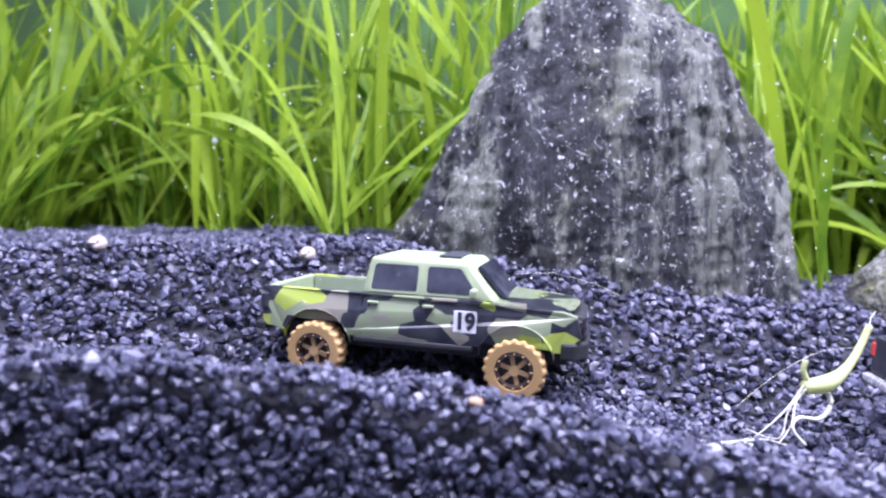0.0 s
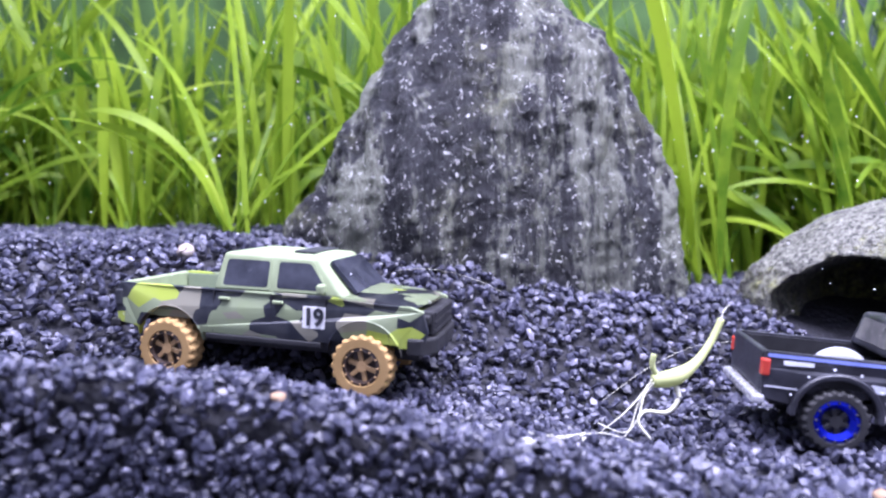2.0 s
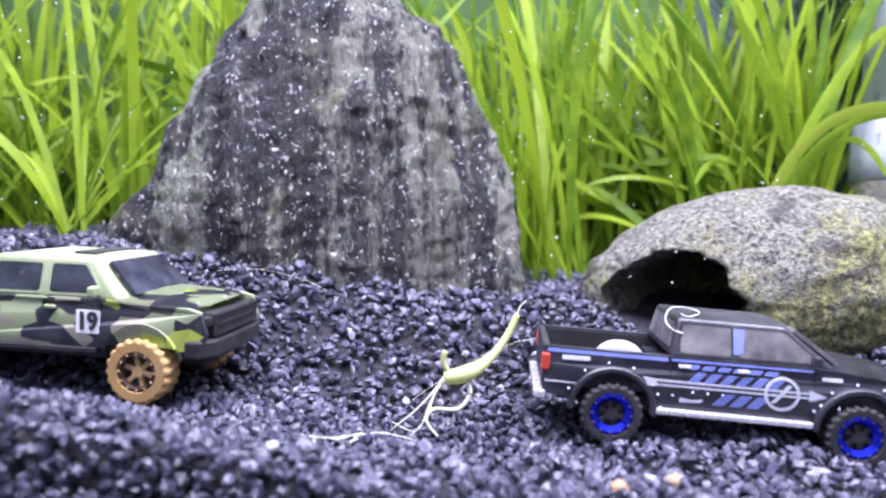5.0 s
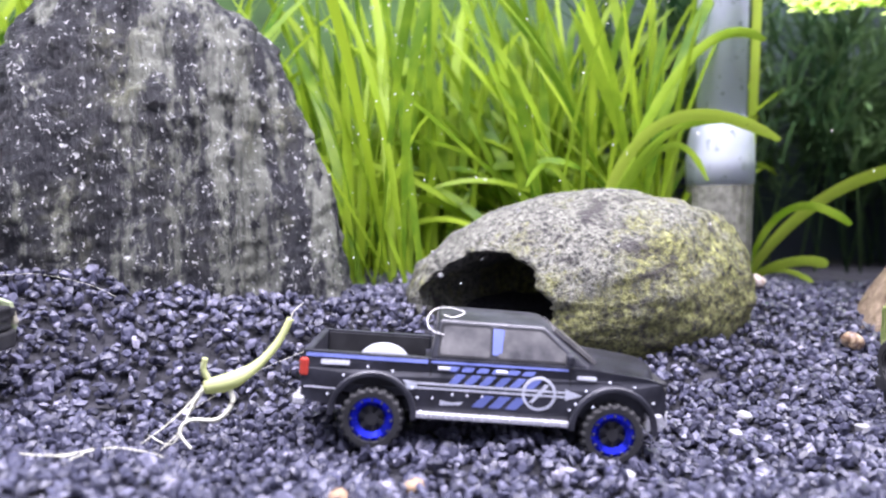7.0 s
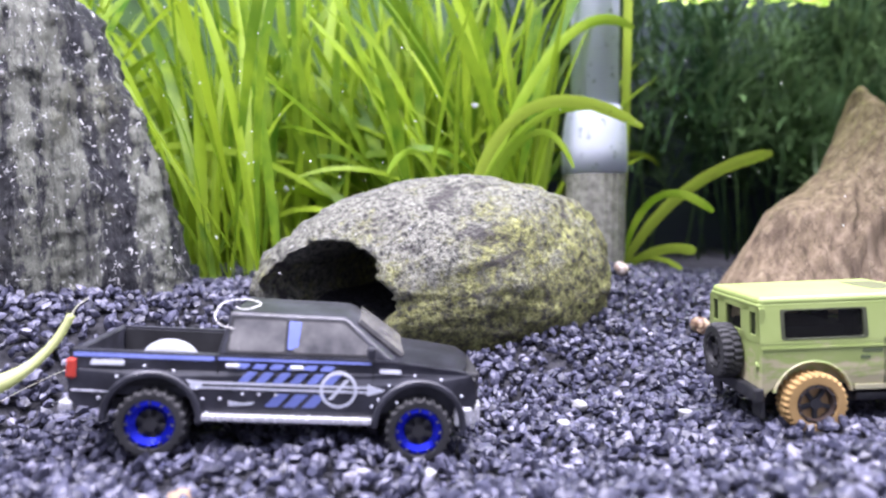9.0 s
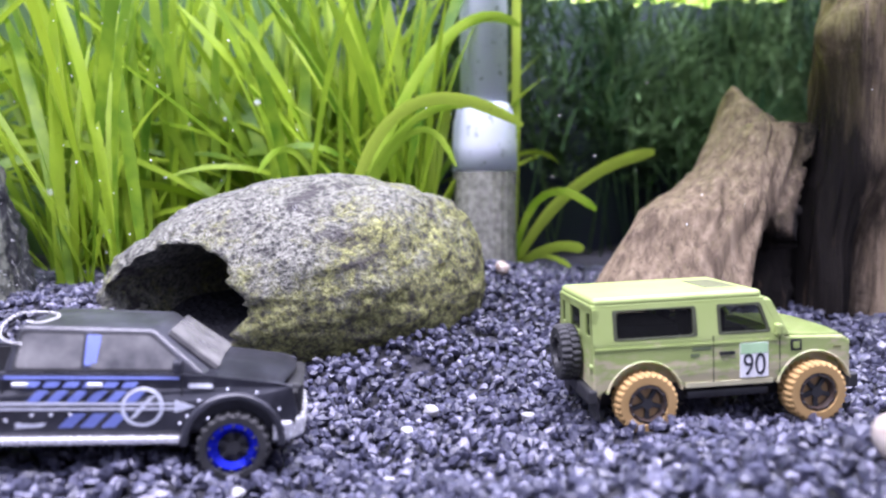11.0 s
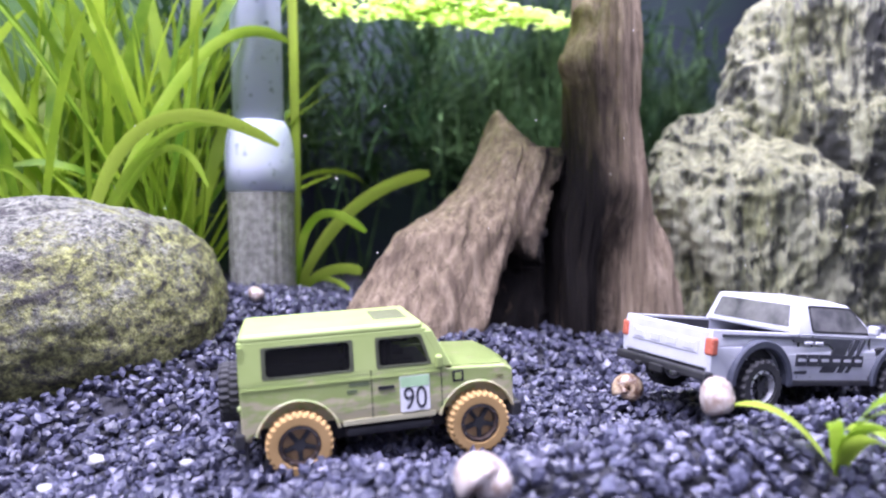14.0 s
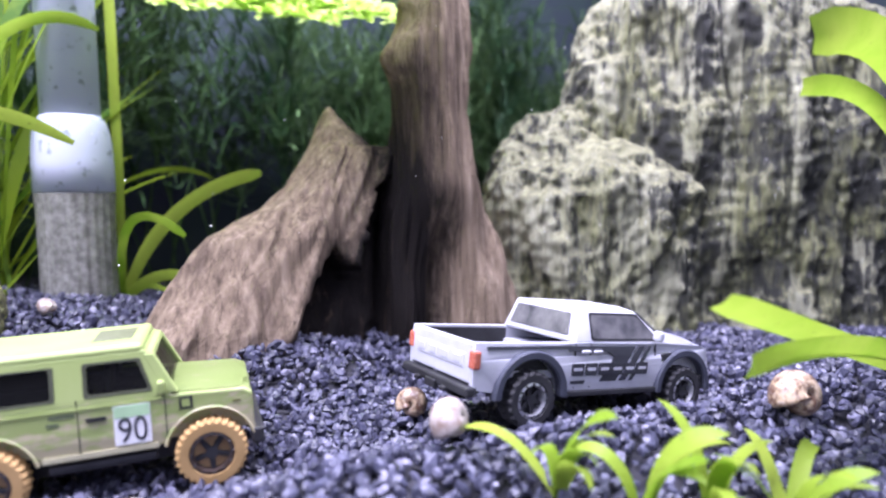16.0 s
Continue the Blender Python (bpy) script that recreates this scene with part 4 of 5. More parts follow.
def build_black_pickup():
    c = dict(base=49, radius=6.6, tail=-39.5, cab_rear=-13.5, b_post=-0.5, a_post=15.5, nose=35.5, sill=8.4, belt=19.6, roof=28.0, arch=7.9, arch_z=7.4, half=14, screen_top=-5.0, nose_drop=2.2,
             paint=BLACK_PAINT, flare=1.2, flare_paint=BLACK_PAINT, step=0.9, step_paint=CHROME, tail_lens=RED_LENS, tyre=BLACK_TYRE, rim=BLUE_RIM, spoke=BLACK_PLASTIC, track=15.2, tyre_width=5.6,
             handle=PALE_PRINT, rim_share=0.66, lugs=22, rear_bumper=CHROME, bumper=CHROME)
    root, decal, bulge = pickup(vehicle_pose((0.1072, 0.1195, 0.0127), (0.152, 0.1102, 0.0092), 12.9, 6.18) @ Matrix.Diagonal((0.937, 0.85, 0.937, 1)), "toy pickup in satin black with blue chrome rims", c)
    # printed stripes, ring and rivets
    decal([(-38.5, 18.4), (-13.8, 18.5), (-13.8, 19.2), (-38.5, 19.1)], BLUE_PRINT)
    for i in range(6):
        decal(slant(-10.2 + i * 3.1, -8.0 + i * 3.1, 17.3, 18.2, 0.7), BLUE_PRINT)
    for i in range(6):
        decal(slant(-9.5 + i * 3.1, -7.7 + i * 3.1, 14.8, 16.7, 1.7), BLUE_PRINT)
    for i in range(3):
        decal(slant(-4.5 + i * 3.4, -2.2 + i * 3.4, 10.3, 12.8, 2.2), BLUE_PRINT)
    for z in (14.3, 13.4):
        decal([(-17.0, z), (14.5, z), (14.5, z + 0.4), (-17.0, z + 0.4)], PALE_PRINT)
    decal([(-18.8, 13.0), (-15.8, 13.4), (-15.8, 14.7), (-18.8, 15.0), (-17.8, 14.0)], PALE_PRINT)
    decal([(14.3, 12.9), (17.8, 14.05), (14.3, 15.2)], PALE_PRINT)
    decal([(-11.0, 10.2), (-6.8, 10.5), (-6.2, 11.2), (-8.5, 10.9), (-11.0, 11.3)], PALE_PRINT)
    decal([(-35.4, 17.0), (-29.6, 17.2), (-29.6, 18.0), (-35.4, 17.9)], PALE_PRINT)
    decal([(16.5, 17.3), (20.5, 17.3), (20.5, 18.0), (16.5, 18.0)], PALE_PRINT)
    # highlight along the cab's belt edge, painted as a thin blue stripe
    decal([(-13.2, 18.7), (14.8, 18.8), (14.8, 19.15), (-13.2, 19.1)], BLUE_PRINT)
    bm = bmesh.new()
    ring = arc(9.0, 13.9, 3.5, 0, 360, 32)[:-1]
    inner = arc(9.0, 13.9, 2.9, 0, 360, 32)[:-1]
    loops = [[bm.verts.new((x, -(bulge(x, z) + lift), z)) for x, z in pts] for pts, lift in ((ring, -0.2), (ring, 0.1), (inner, 0.1), (inner, -0.2))]
    for a, b in zip(loops, loops[1:] + loops[:1]):
        for i in range(32):
            bm.faces.new((a[i], a[(i + 1) % 32], b[(i + 1) % 32], b[i]))
    mm_part("printed_ring", bm, PALE_PRINT, root, "pale grey printed ring")
    decal([(7.0, 12.0), (7.9, 12.0), (11.0, 15.8), (10.1, 15.8)], PALE_PRINT)
    decal([(-0.9, 21.0), (1.0, 21.0), (1.4, 26.0), (-0.9, 26.0)], BLUE_PRINT, lift=-0.7)
    decal([(-38.7, 12.1), (-31.6, 12.1), (-31.6, 12.35), (-38.7, 12.35)], PALE_PRINT)
    rivets = [(-wbx + (9.9) * math.cos(radians(a)), 7.4 + 9.9 * math.sin(radians(a))) for wbx in (24.5, -24.5) for a in (8, 38, 68, 98, 128, 158)]
    rivets += [(-15.5, 11.6), (-12.5, 11.6), (-8.5, 12.6), (-5.5, 12.6), (-2.5, 12.6), (16.5, 12.4), (20.0, 12.0)]
    for x, z in rivets:
        bm = bmesh.new()
        bmesh.ops.create_icosphere(bm, subdivisions=1, radius=0.32, matrix=Matrix.Translation((x, -bulge(x, min(z, 19.5)) - 0.5 if abs(abs(x) - 24.5) < 10.5 else -bulge(x, z), z)))
        mm_part("rivet", bm, PALE_PRINT, root)
    # the pale hump in the bed and a rubbed edge along the roof
    bm = bmesh.new()
    bmesh.ops.create_uvsphere(bm, u_segments=28, v_segments=14, radius=1, matrix=Matrix.Translation((-23, -8.2, 16.6)) @ Matrix.Diagonal((5.6, 2.6, 4.6, 1)))
    mm_part("bed_hump", bm, painted("grey_hump", (0.3, 0.31, 0.34), 0.5), root, "smooth grey hump over the wheel", smooth=True)
    return root


def build_grey_pickup():
    c = dict(base=45.5, radius=6.1, tail=-37, cab_rear=-11.5, b_post=-6.8, two_door=True, a_post=13.5, nose=33, sill=7.2, belt=17.6, roof=25.4, arch=7.7, arch_z=6.8, half=14, screen_top=-4.6, nose_drop=1.5, tumble=2.9, liner=BLACK_PLASTIC,
             paint=GREY_PAINT, flare=1.7, flare_paint=painted("slate_blue_plastic", (0.05, 0.055, 0.075), 0.45), step=0.4, tail_lens=ORANGE_LENS, tyre=BLACK_TYRE, rim=SILVER_RIM,
             spoke=BLACK_PLASTIC, track=15.0, tyre_width=5.2, handle=GREY_PAINT, gate_bars=True, surround=BLACK_PLASTIC, rim_share=0.6, back_rake=2.0)
    root, decal, bulge = pickup(vehicle_pose((0.3157, 0.0618, 0.0145), (0.3604, 0.0553, 0.0089), 15.0, 6.1), "toy pickup in silver grey with dark fender flares", c)
    for y in (-5.5, 5.5):
        bm = bmesh.new()
        box(bm, -39.2, -37.8, y - 0.9, y + 0.9, 6.6, 7.6)
        soften(bm, 0.3)
        mm_part("tow_hook", bm, BLACK_PLASTIC, root)
    bm = bmesh.new()
    box(bm, -38.9, -37.6, -2.0, 2.0, 6.2, 8.0)
    soften(bm, 0.3)
    mm_part("hitch", bm, BLACK_PLASTIC, root)
    for s in (-1, 1):
        bm = bmesh.new()
        prism(bm, [(15.0, 13.2), (19.2, 14.2), (18.4, 15.4), (15.2, 15.0)], s * 14.0, s * 12.5)
        soften(bm, 0.2)
        mm_part("fender_vent", bm, BLACK_PLASTIC, root)
    # printed belt line, slanting stripes and a row of bars where the lettering stands
    decal([(-34, 16.3), (-12.3, 16.4), (-12.3, 17.1), (-34, 16.9)], DARK_PRINT, lift=0.12)
    decal([(-13.2, 15.9), (-2.0, 15.7), (0.5, 14.2), (4.6, 14.2), (6.2, 16.9), (-13.2, 17.0)], DARK_PRINT, lift=0.14)
    for x0, x1 in ((-4.2, 0.6), (1.6, 3.5), (4.6, 5.7)):
        for k in range(4):
            z = 9.3 + 1.9 * k
            decal(slant(x0 + 1.5 * k, x1 + 1.5 * k, z, z + 1.92, 1.5), DARK_PRINT, lift=0.16, round_by=0.02)
    for i in range(6):
        x = -12.4 + 3.85 * i
        decal([(x, 10.7), (x + 3.4, 10.7), (x + 3.5, 13.3), (x + 0.1, 13.3)], DARK_PRINT, lift=0.24)
        decal([(x + 0.5, 11.75), (x + 2.9, 11.75), (x + 2.95, 12.4), (x + 0.55, 12.4)], GREY_PAINT, lift=0.3)
    decal([(-12.4, 8.9), (-8.6, 8.9), (-8.4, 9.7), (-12.4, 9.6)], DARK_PRINT, lift=0.16)


OLIVE_SEAM = painted("olive_seam", (0.045, 0.052, 0.025), 0.6)


def build_green_wagon():
    """The short boxy off-roader with its spare wheel on the back."""
    root = thing("toy_off_roader", "boxy toy off-roader in sage green with ochre tyres", "toy car", vehicle_pose((0.2262, 0.0948, 0.0108), (0.2585, 0.0842, 0.0118), 13.4, 6.2), "toy vehicles on the gravel")
    wb, R, W = 17.0, 6.2, 11.9
    tail, nose, sill, belt, roof = -27.0, 24.5, 8.6, 17.9, 26.4
    archr, az = 7.4, 6.6

    def arch_edge(cx):
        return [(cx + archr + 0.4, sill)] + arc(cx, az, archr, 22, 158, 10) + [(cx - archr - 0.4, sill)]

    def side(x, z):
        return W - 0.35 * max(0.0, (z - belt) / (roof - belt)) ** 1 * 3.2 - 0.25 * max(0.0, 1 - (z - sill) / 3)

    bm = bmesh.new()
    outline = [(tail, sill - 1.6), (tail, belt), (10.6, belt), (11.4, belt - 0.5), (23.0, belt - 1.1), (nose, belt - 2.0), (nose, sill + 1.5)] + arch_edge(wb) + arch_edge(-wb)
    for s in (-1, 1):
        prism(bm, outline, lambda x, z: s * side(x, z), s * (W - 2))
    soften(bm, 0.4, 2)
    box(bm, tail + 0.3, nose - 0.4, -W + 1.9, W - 1.9, sill + 0.6, belt - 3.0)
    box(bm, tail + 0.1, tail + 1.6, -W + 1.2, W - 1.2, sill - 1.4, belt)
    mm_part("body", bm, MUDDY, root)
    # hood
    bm = bmesh.new()
    rows = []
    for i in range(9):
        t = i / 8
        rows.append([bm.verts.new((10.8 + (nose - 0.3 - 10.8) * t, v * (W - 0.6 - 0.4 * t), belt - 0.3 - 0.7 * t + 0.9 * (1 - abs(v) ** 6) - (0.8 if i == 8 else 0))) for v in (-1, -0.92, -0.8, -0.4, 0, 0.4, 0.8, 0.92, 1)])
    for a, b in zip(rows, rows[1:]):
        for j in range(8):
            bm.faces.new((a[j], b[j], b[j + 1], a[j + 1]))
    bmesh.ops.solidify(bm, geom=bm.faces[:], thickness=1.2)
    mm_part("hood", bm, MUDDY, root, smooth=True)

    # greenhouse: thin side walls with real window holes, so that the interior shows
    def top_y(z):
        return side(0, z)

    def wall_with_holes(x0, x1, x1_top, holes, s):
        """Strips round the windows: sill strip, header strip and posts."""
        bm = bmesh.new()
        z0, z1 = belt - 0.2, roof - 1.6
        wz0, wz1 = belt + 0.6, roof - 2.2

        def slab(pts):
            prism(bm, pts, lambda x, z: s * top_y(z), lambda x, z: s * (top_y(z) - 1.0))
        slab([(x0, z0), (x1, z0), (x1 - 0.3, wz0), (x0, wz0)])
        slab([(x0, wz1), (x1_top + 0.6, wz1), (x1_top, z1), (x0, z1)])
        edge = x0
        for h0, h1 in holes:
            slab([(edge, wz0), (h0, wz0), (h0, wz1), (edge, wz1)])
            edge = h1
        slab([(edge, wz0), (x1 - 0.3, wz0), (x1_top + 0.6, wz1), (edge - 1.6, wz1)])
        return bm

    holes = [(tail + 4.2, -6.6), (-2.2, 8.2)]
    for s in (-1, 1):
        bm = wall_with_holes(tail, 11.0, 7.0, holes, s)
        mm_part("cab_side", bm, MUDDY, root)
        for (h0, h1), nm in zip(holes, ("rear_window", "front_window")):
            bm = bmesh.new()
            pts = [(h0, belt + 0.6), (h1, belt + 0.6), (h1 - (1.7 if nm == "front_window" else 0), roof - 2.2), (h0, roof - 2.2)]
            prism(bm, rounded(pts, 0.5), lambda x, z: s * (top_y(z) - 0.45), lambda x, z: s * (top_y(z) - 0.65))
            pane = mm_part(nm, bm, CAR_PANE, root)
            # dark rubber round the glass
            bm = bmesh.new()
            mid = Vector((sum(p[0] for p in pts) / 4, sum(p[1] for p in pts) / 4))
            outer = [tuple(mid + (Vector(p) - mid) * 1.02) for p in rounded(pts, 0.5)]
            inner = [tuple(Vector(p) - (Vector(p) - mid).normalized() * 0.55) for p in rounded(pts, 0.9)]
            rings = [[bm.verts.new((x, s * (top_y(z) + lift), z)) for x, z in q] for q, lift in ((outer, -0.3), (outer, 0.06), (inner, 0.06), (inner, -0.5))]
            for a, b in zip(rings, rings[1:]):
                for i in range(len(outer)):
                    k = (i + 1) % len(outer)
                    bm.faces.new((a[i], a[k], b[k], b[i]))
            mm_part("window_seal", bm, OLIVE_SEAM, pane)
    bm = bmesh.new()
    box(bm, tail + 1.0, 9.5, -W + 2.2, W - 2.2, belt - 1.2, belt - 0.4)
    for x in (-3.5, 3.5):
        for y in (-5, 5):
            box(bm, x - 2.4, x + 2, y - 2.6, y + 2.6, belt - 0.5, belt + 0.9)
            box(bm, x - 3.2, x - 2.0, y - 2.6, y + 2.6, belt - 0.5, belt + 4.6)
    box(bm, tail + 3, -8, -7, 7, belt - 0.5, belt + 2.2)
    soften(bm, 0.4)
    mm_part("interior", bm, BLACK_PLASTIC, root, "black moulded seats")
    # back wall with two upright windows
    bm = bmesh.new()
    for y0, y1 in ((-W + 0.5, -W + 2.0), (-W + 4.6, -3.6), (3.6, W - 4.6), (W - 2.0, W - 0.5)):
        box(bm, tail, tail + 1.0, y0, y1, belt - 0.2, roof - 1.8)
    box(bm, tail, tail + 1.0, -W + 0.6, W - 0.6, belt - 0.2, belt + 1.2)
    box(bm, tail, tail + 1.0, -W + 1.0, W - 1.0, roof - 2.8, roof - 1.6)
    mm_part("rear_wall", bm, MUDDY, root)
    bm = bmesh.new()
    box(bm, tail + 0.3, tail + 0.5, -W + 1.6, W - 1.6, belt + 1.0, roof - 2.4)
    mm_part("rear_screen", bm, CAR_PANE, root)
    bm = bmesh.new()
    v = [bm.verts.new(p) for p in ((11.6, -W + 1.2, belt), (11.6, W - 1.2, belt), (8.0, W - 1.9, roof - 1.8), (8.0, -W + 1.9, roof - 1.8))]
    bm.faces.new(v)
    bmesh.ops.solidify(bm, geom=bm.faces[:], thickness=0.3)
    mm_part("windscreen", bm, CAR_PANE, root)
    for s in (-1, 1):
        bm = bmesh.new()
        prism(bm, [(10.3, belt - 0.3), (12.3, belt - 0.3), (8.7, roof - 1.6), (6.8, roof - 1.6)], lambda x, z: s * (side(x, z) + 0.05), lambda x, z: s * (side(x, z) - 1.5))
        soften(bm, 0.25)
        mm_part("windscreen_pillar", bm, MUDDY, root)
    bm = bmesh.new()
    prism(bm, [(7.2, roof - 2.4), (9.0, roof - 2.4), (8.6, roof - 1.4), (7.2, roof - 1.2)], -W + 1.4, W - 1.4)
    soften(bm, 0.25)
    mm_part("windscreen_header", bm, MUDDY, root)
    # roof with rounded shoulders and a lip
    bm = bmesh.new()
    box(bm, tail - 0.1, 7.6, -W + 0.95, W - 0.95, roof - 1.9, roof - 1.0)
    soften(bm, 0.3)
    b2 = bmesh.new()
    box(b2, tail + 0.1, 7.2, -W + 1.0, W - 1.0, roof - 1.7, roof + 0.3)
    soften(b2, 1.25, 4)
    me = bpy.data.meshes.new("tmp")
    b2.to_mesh(me)
    bm.from_mesh(me)
    bpy.data.meshes.remove(me)
    b2.free()
    mm_part("roof", bm, MUDDY, root)
    bm = bmesh.new()
    box(bm, -1.5, 5.0, -5.5, 5.5, roof + 0.1, roof + 0.42)
    soften(bm, 0.12)
    mm_part("roof_panel", bm, painted("olive_panel", (0.12, 0.13, 0.07), 0.4), root, "dark roof panel")
    for s in (-1, 1):
        for cx in (-wb, wb):
            bm = bmesh.new()
            ring = arc(cx, az, archr + 0.5, 12, 168, 12) + arc(cx, az, archr - 0.1, 168, 12, 12)
            prism(bm, ring, s * (W + 0.22), s * (W - 1))
            soften(bm, 0.25, 1, 40)
            mm_part("wheel_arch", bm, MUDDY, root)
        bm = bmesh.new()
        box(bm, -8.5, 8.2, s * (W - 2.6), s * (W - 0.6), sill - 2.6, sill - 1.0)
        soften(bm, 0.5)
        mm_part("side_step", bm, BLACK_PLASTIC, root)
        bm = bmesh.new()
        box(bm, -9.0, 8.6, s * (W - 0.4), s * (W + 0.1), sill - 0.1, sill + 0.8)
        mm_part("sill_trim", bm, painted("dusty_trim", (0.4, 0.38, 0.24), 0.6), root)
        bm = bmesh.new()
        box(bm, tail + 0.2, 10, s * (W - 0.2), s * (W + 0.16), belt - 1.2, belt - 0.8)
        mm_part("waist_moulding", bm, MUDDY, root)
        for x in (-3.4, 10.0):
            bm = bmesh.new()
            box(bm, x - 0.1, x + 0.1, s * (W - 0.3), s * (W + 0.05), sill + 0.8, belt + 0.5)
            mm_part("door_seam", bm, OLIVE_SEAM, root)
        bm = bmesh.new()
        box(bm, -2.2, 0.8, s * (W - 0.2), s * (W + 0.35), belt - 3.3, belt - 2.7)
        mm_part("door_handle", bm, BLACK_PLASTIC, root)
        bm = bmesh.new()
        box(bm, -8.0, -6.2, s * (W - 0.2), s * (W + 0.1), belt - 3.4, belt - 2.8)
        box(bm, -7.6, -3.8, s * (W - 0.2), s * (W + 0.08), belt - 2.2, belt - 1.5)
        mm_part("printed_mark", bm, painted("olive_print", (0.1, 0.13, 0.06), 0.5), root)
        bm = bmesh.new()
        prism(bm, [(12.2, belt - 3.4), (14.4, belt - 3.4), (14.4, belt - 1.2), (12.2, belt - 1.2)], s * (W + 0.1), s * (W - 0.4))
        vent = mm_part("side_vent", bm, BLACK_PLASTIC, root)
        bm = bmesh.new()
        box(bm, 12.65, 13.95, s * (W - 0.3), s * (W + 0.2), belt - 2.95, belt - 1.65)
        mm_part("vent_face", bm, MUDDY, vent)
        bm = bmesh.new()
        box(bm, 8.9, 10.2, s * (W - 0.4), s * (W + 1.2), belt - 0.2, belt + 2.2)
        soften(bm, 0.4)
        mm_part("wing_mirror", bm, MUDDY, root)
        bm = bmesh.new()
        box(bm, 21.0, 22.4, s * (W - 0.3), s * (W + 0.12), belt - 3.4, belt - 2.9)
        mm_part("side_marker", bm, painted("olive_marker", (0.14, 0.15, 0.05), 0.5), root)
        bm = bmesh.new()
        bmesh.ops.create_cone(bm, cap_ends=True, segments=16, radius1=0.7, radius2=0.6, depth=0.6, matrix=Matrix.Translation((tail - 0.2, s * (W - 1.4), belt - 4.5)) @ Matrix.Rotation(radians(-90), 4, "Y"))
        mm_part("tail_lamp", bm, MUDDY, root)
        bm = bmesh.new()
        box(bm, -wb - archr - 2.2, -wb - archr - 1.6, s * (W - 4.4), s * (W - 0.6), 3.2, sill - 0.4)
        mm_part("mud_flap", bm, BLACK_PLASTIC, root)
    panel = bmesh.new()
    prism(panel, rounded([(1.9, sill + 1.2), (7.6, sill + 1.2), (7.6, belt - 1.3), (1.9, belt - 1.3)], 0.2), -(W + 0.14), -(W - 0.4))
    panel = mm_part("number_panel", panel, WHITE_PRINT, root, "white card with a racing number")
    bm = bmesh.new()
    prism(bm, [(2.0, belt - 3.4), (7.5, belt - 3.4), (7.5, belt - 1.4), (2.0, belt - 1.4)], -(W + 0.2), -(W - 0.2))
    mm_part("panel_band", bm, GREEN_PRINT, panel, "pale green band")
    letters("90", 0.0061, DARK_PRINT, panel, Matrix.Translation((0.00475, -(W + 0.16) * 0.001, 0.0121)) @ pose(0, 0, 0, 90, 0, 0), stretch=0.78)
    for x0, x1, nm in ((nose - 0.6, nose + 1.6, "front_bumper"), (tail - 1.2, tail + 0.6, "rear_bumper")):
        bm = bmesh.new()
        box(bm, x0, x1, -W - 0.2, W + 0.2, sill - 2.2, sill + 0.6)
        soften(bm, 0.4)
        mm_part(nm, bm, BLACK_PLASTIC, root)
    bm = bmesh.new()
    box(bm, nose - 0.8, nose + 0.3, -7, 7, sill + 1.5, belt - 3.2)
    soften(bm, 0.3)
    mm_part("grille", bm, BLACK_PLASTIC, root)
    bm = bmesh.new()
    box(bm, tail + 3, nose - 3, -6, 6, R * 0.7, sill + 1)
    mm_part("chassis", bm, BLACK_PLASTIC, root)
    for x in (-wb, wb):
        for s in (-1, 1):
            wheel(root, x, s * (13.4 - 2.3), R, 4.6, TAN_TYRE, DARK_RIM, BLACK_PLASTIC, s, 30, 0.6, 5, TAN_RIM)
    spare = wheel(root, tail - 2.4, 2.0, 5.9, 4.0, BLACK_TYRE, BLACK_PLASTIC, BLACK_PLASTIC, -1, 26, 0.6)
    spare.matrix_local = pose((tail - 2.2) * 0.001, 0.0, 0.0142, 0, 0, -90)
    tagged(spare, "black spare wheel on the back door")


def car_pane():
    n = Nodes("clear_car_window", 0.1)
    n.colour((0.25, 0.28, 0.27))
    n.set(n.bsdf, "Transmission Weight", 0.0)
    t = n.tree.nodes.new("ShaderNodeBsdfTransparent")
    n.set(t, "Color", (0.75, 0.77, 0.75, 1))
    m = n.tree.nodes.new("ShaderNodeMixShader")
    n.set(m, 0, 0.72)
    n.tree.links.new(n.bsdf.outputs[0], m.inputs[1])
    n.tree.links.new(t.outputs[0], m.inputs[2])
    n.tree.links.new(m.outputs[0], n.tree.nodes["Material Output"].inputs[0])
    n.colour((0.02, 0.02, 0.02))
    return n.mat


CAR_PANE = car_pane()


# ---- small things ----
def tube(bm, pts, radii, n=8):
    """A bent tapering tube through pts."""
    pts = [Vector(p) for p in pts]
    loops = []
    for i, p in enumerate(pts):
        way = (pts[min(i + 1, len(pts) - 1)] - pts[max(i - 1, 0)]).normalized()
        side = way.cross(Vector((0.31, 0.2, 0.93))).normalized()
        up = side.cross(way)
        r = radii[i] if isinstance(radii, (list, tuple)) else radii
        loops.append([bm.verts.new(p + (side * math.cos(2 * math.pi * k / n) + up * math.sin(2 * math.pi * k / n)) * r) for k in range(n)])
    for a, b in zip(loops, loops[1:]):
        for k in range(n):
            bm.faces.new((a[k], a[(k + 1) % n], b[(k + 1) % n], b[k]))
    bm.faces.new(loops[0][::-1])
    bm.faces.new(loops[-1])


def smooth_path(pts, n=8):
    """A rounded path through pts."""
    pts = [Vector(p) for p in pts]
    out = []
    for i in range(len(pts) - 1):
        a, b, c, d = pts[max(i - 1, 0)], pts[i], pts[i + 1], pts[min(i + 2, len(pts) - 1)]
        for k in range(n):
            t = k / n
            out.append(0.5 * (2 * b + (c - a) * t + (2 * a - 5 * b + 4 * c - d) * t * t + (3 * b - a - 3 * c + d) * t ** 3))
    return out + [pts[-1]]


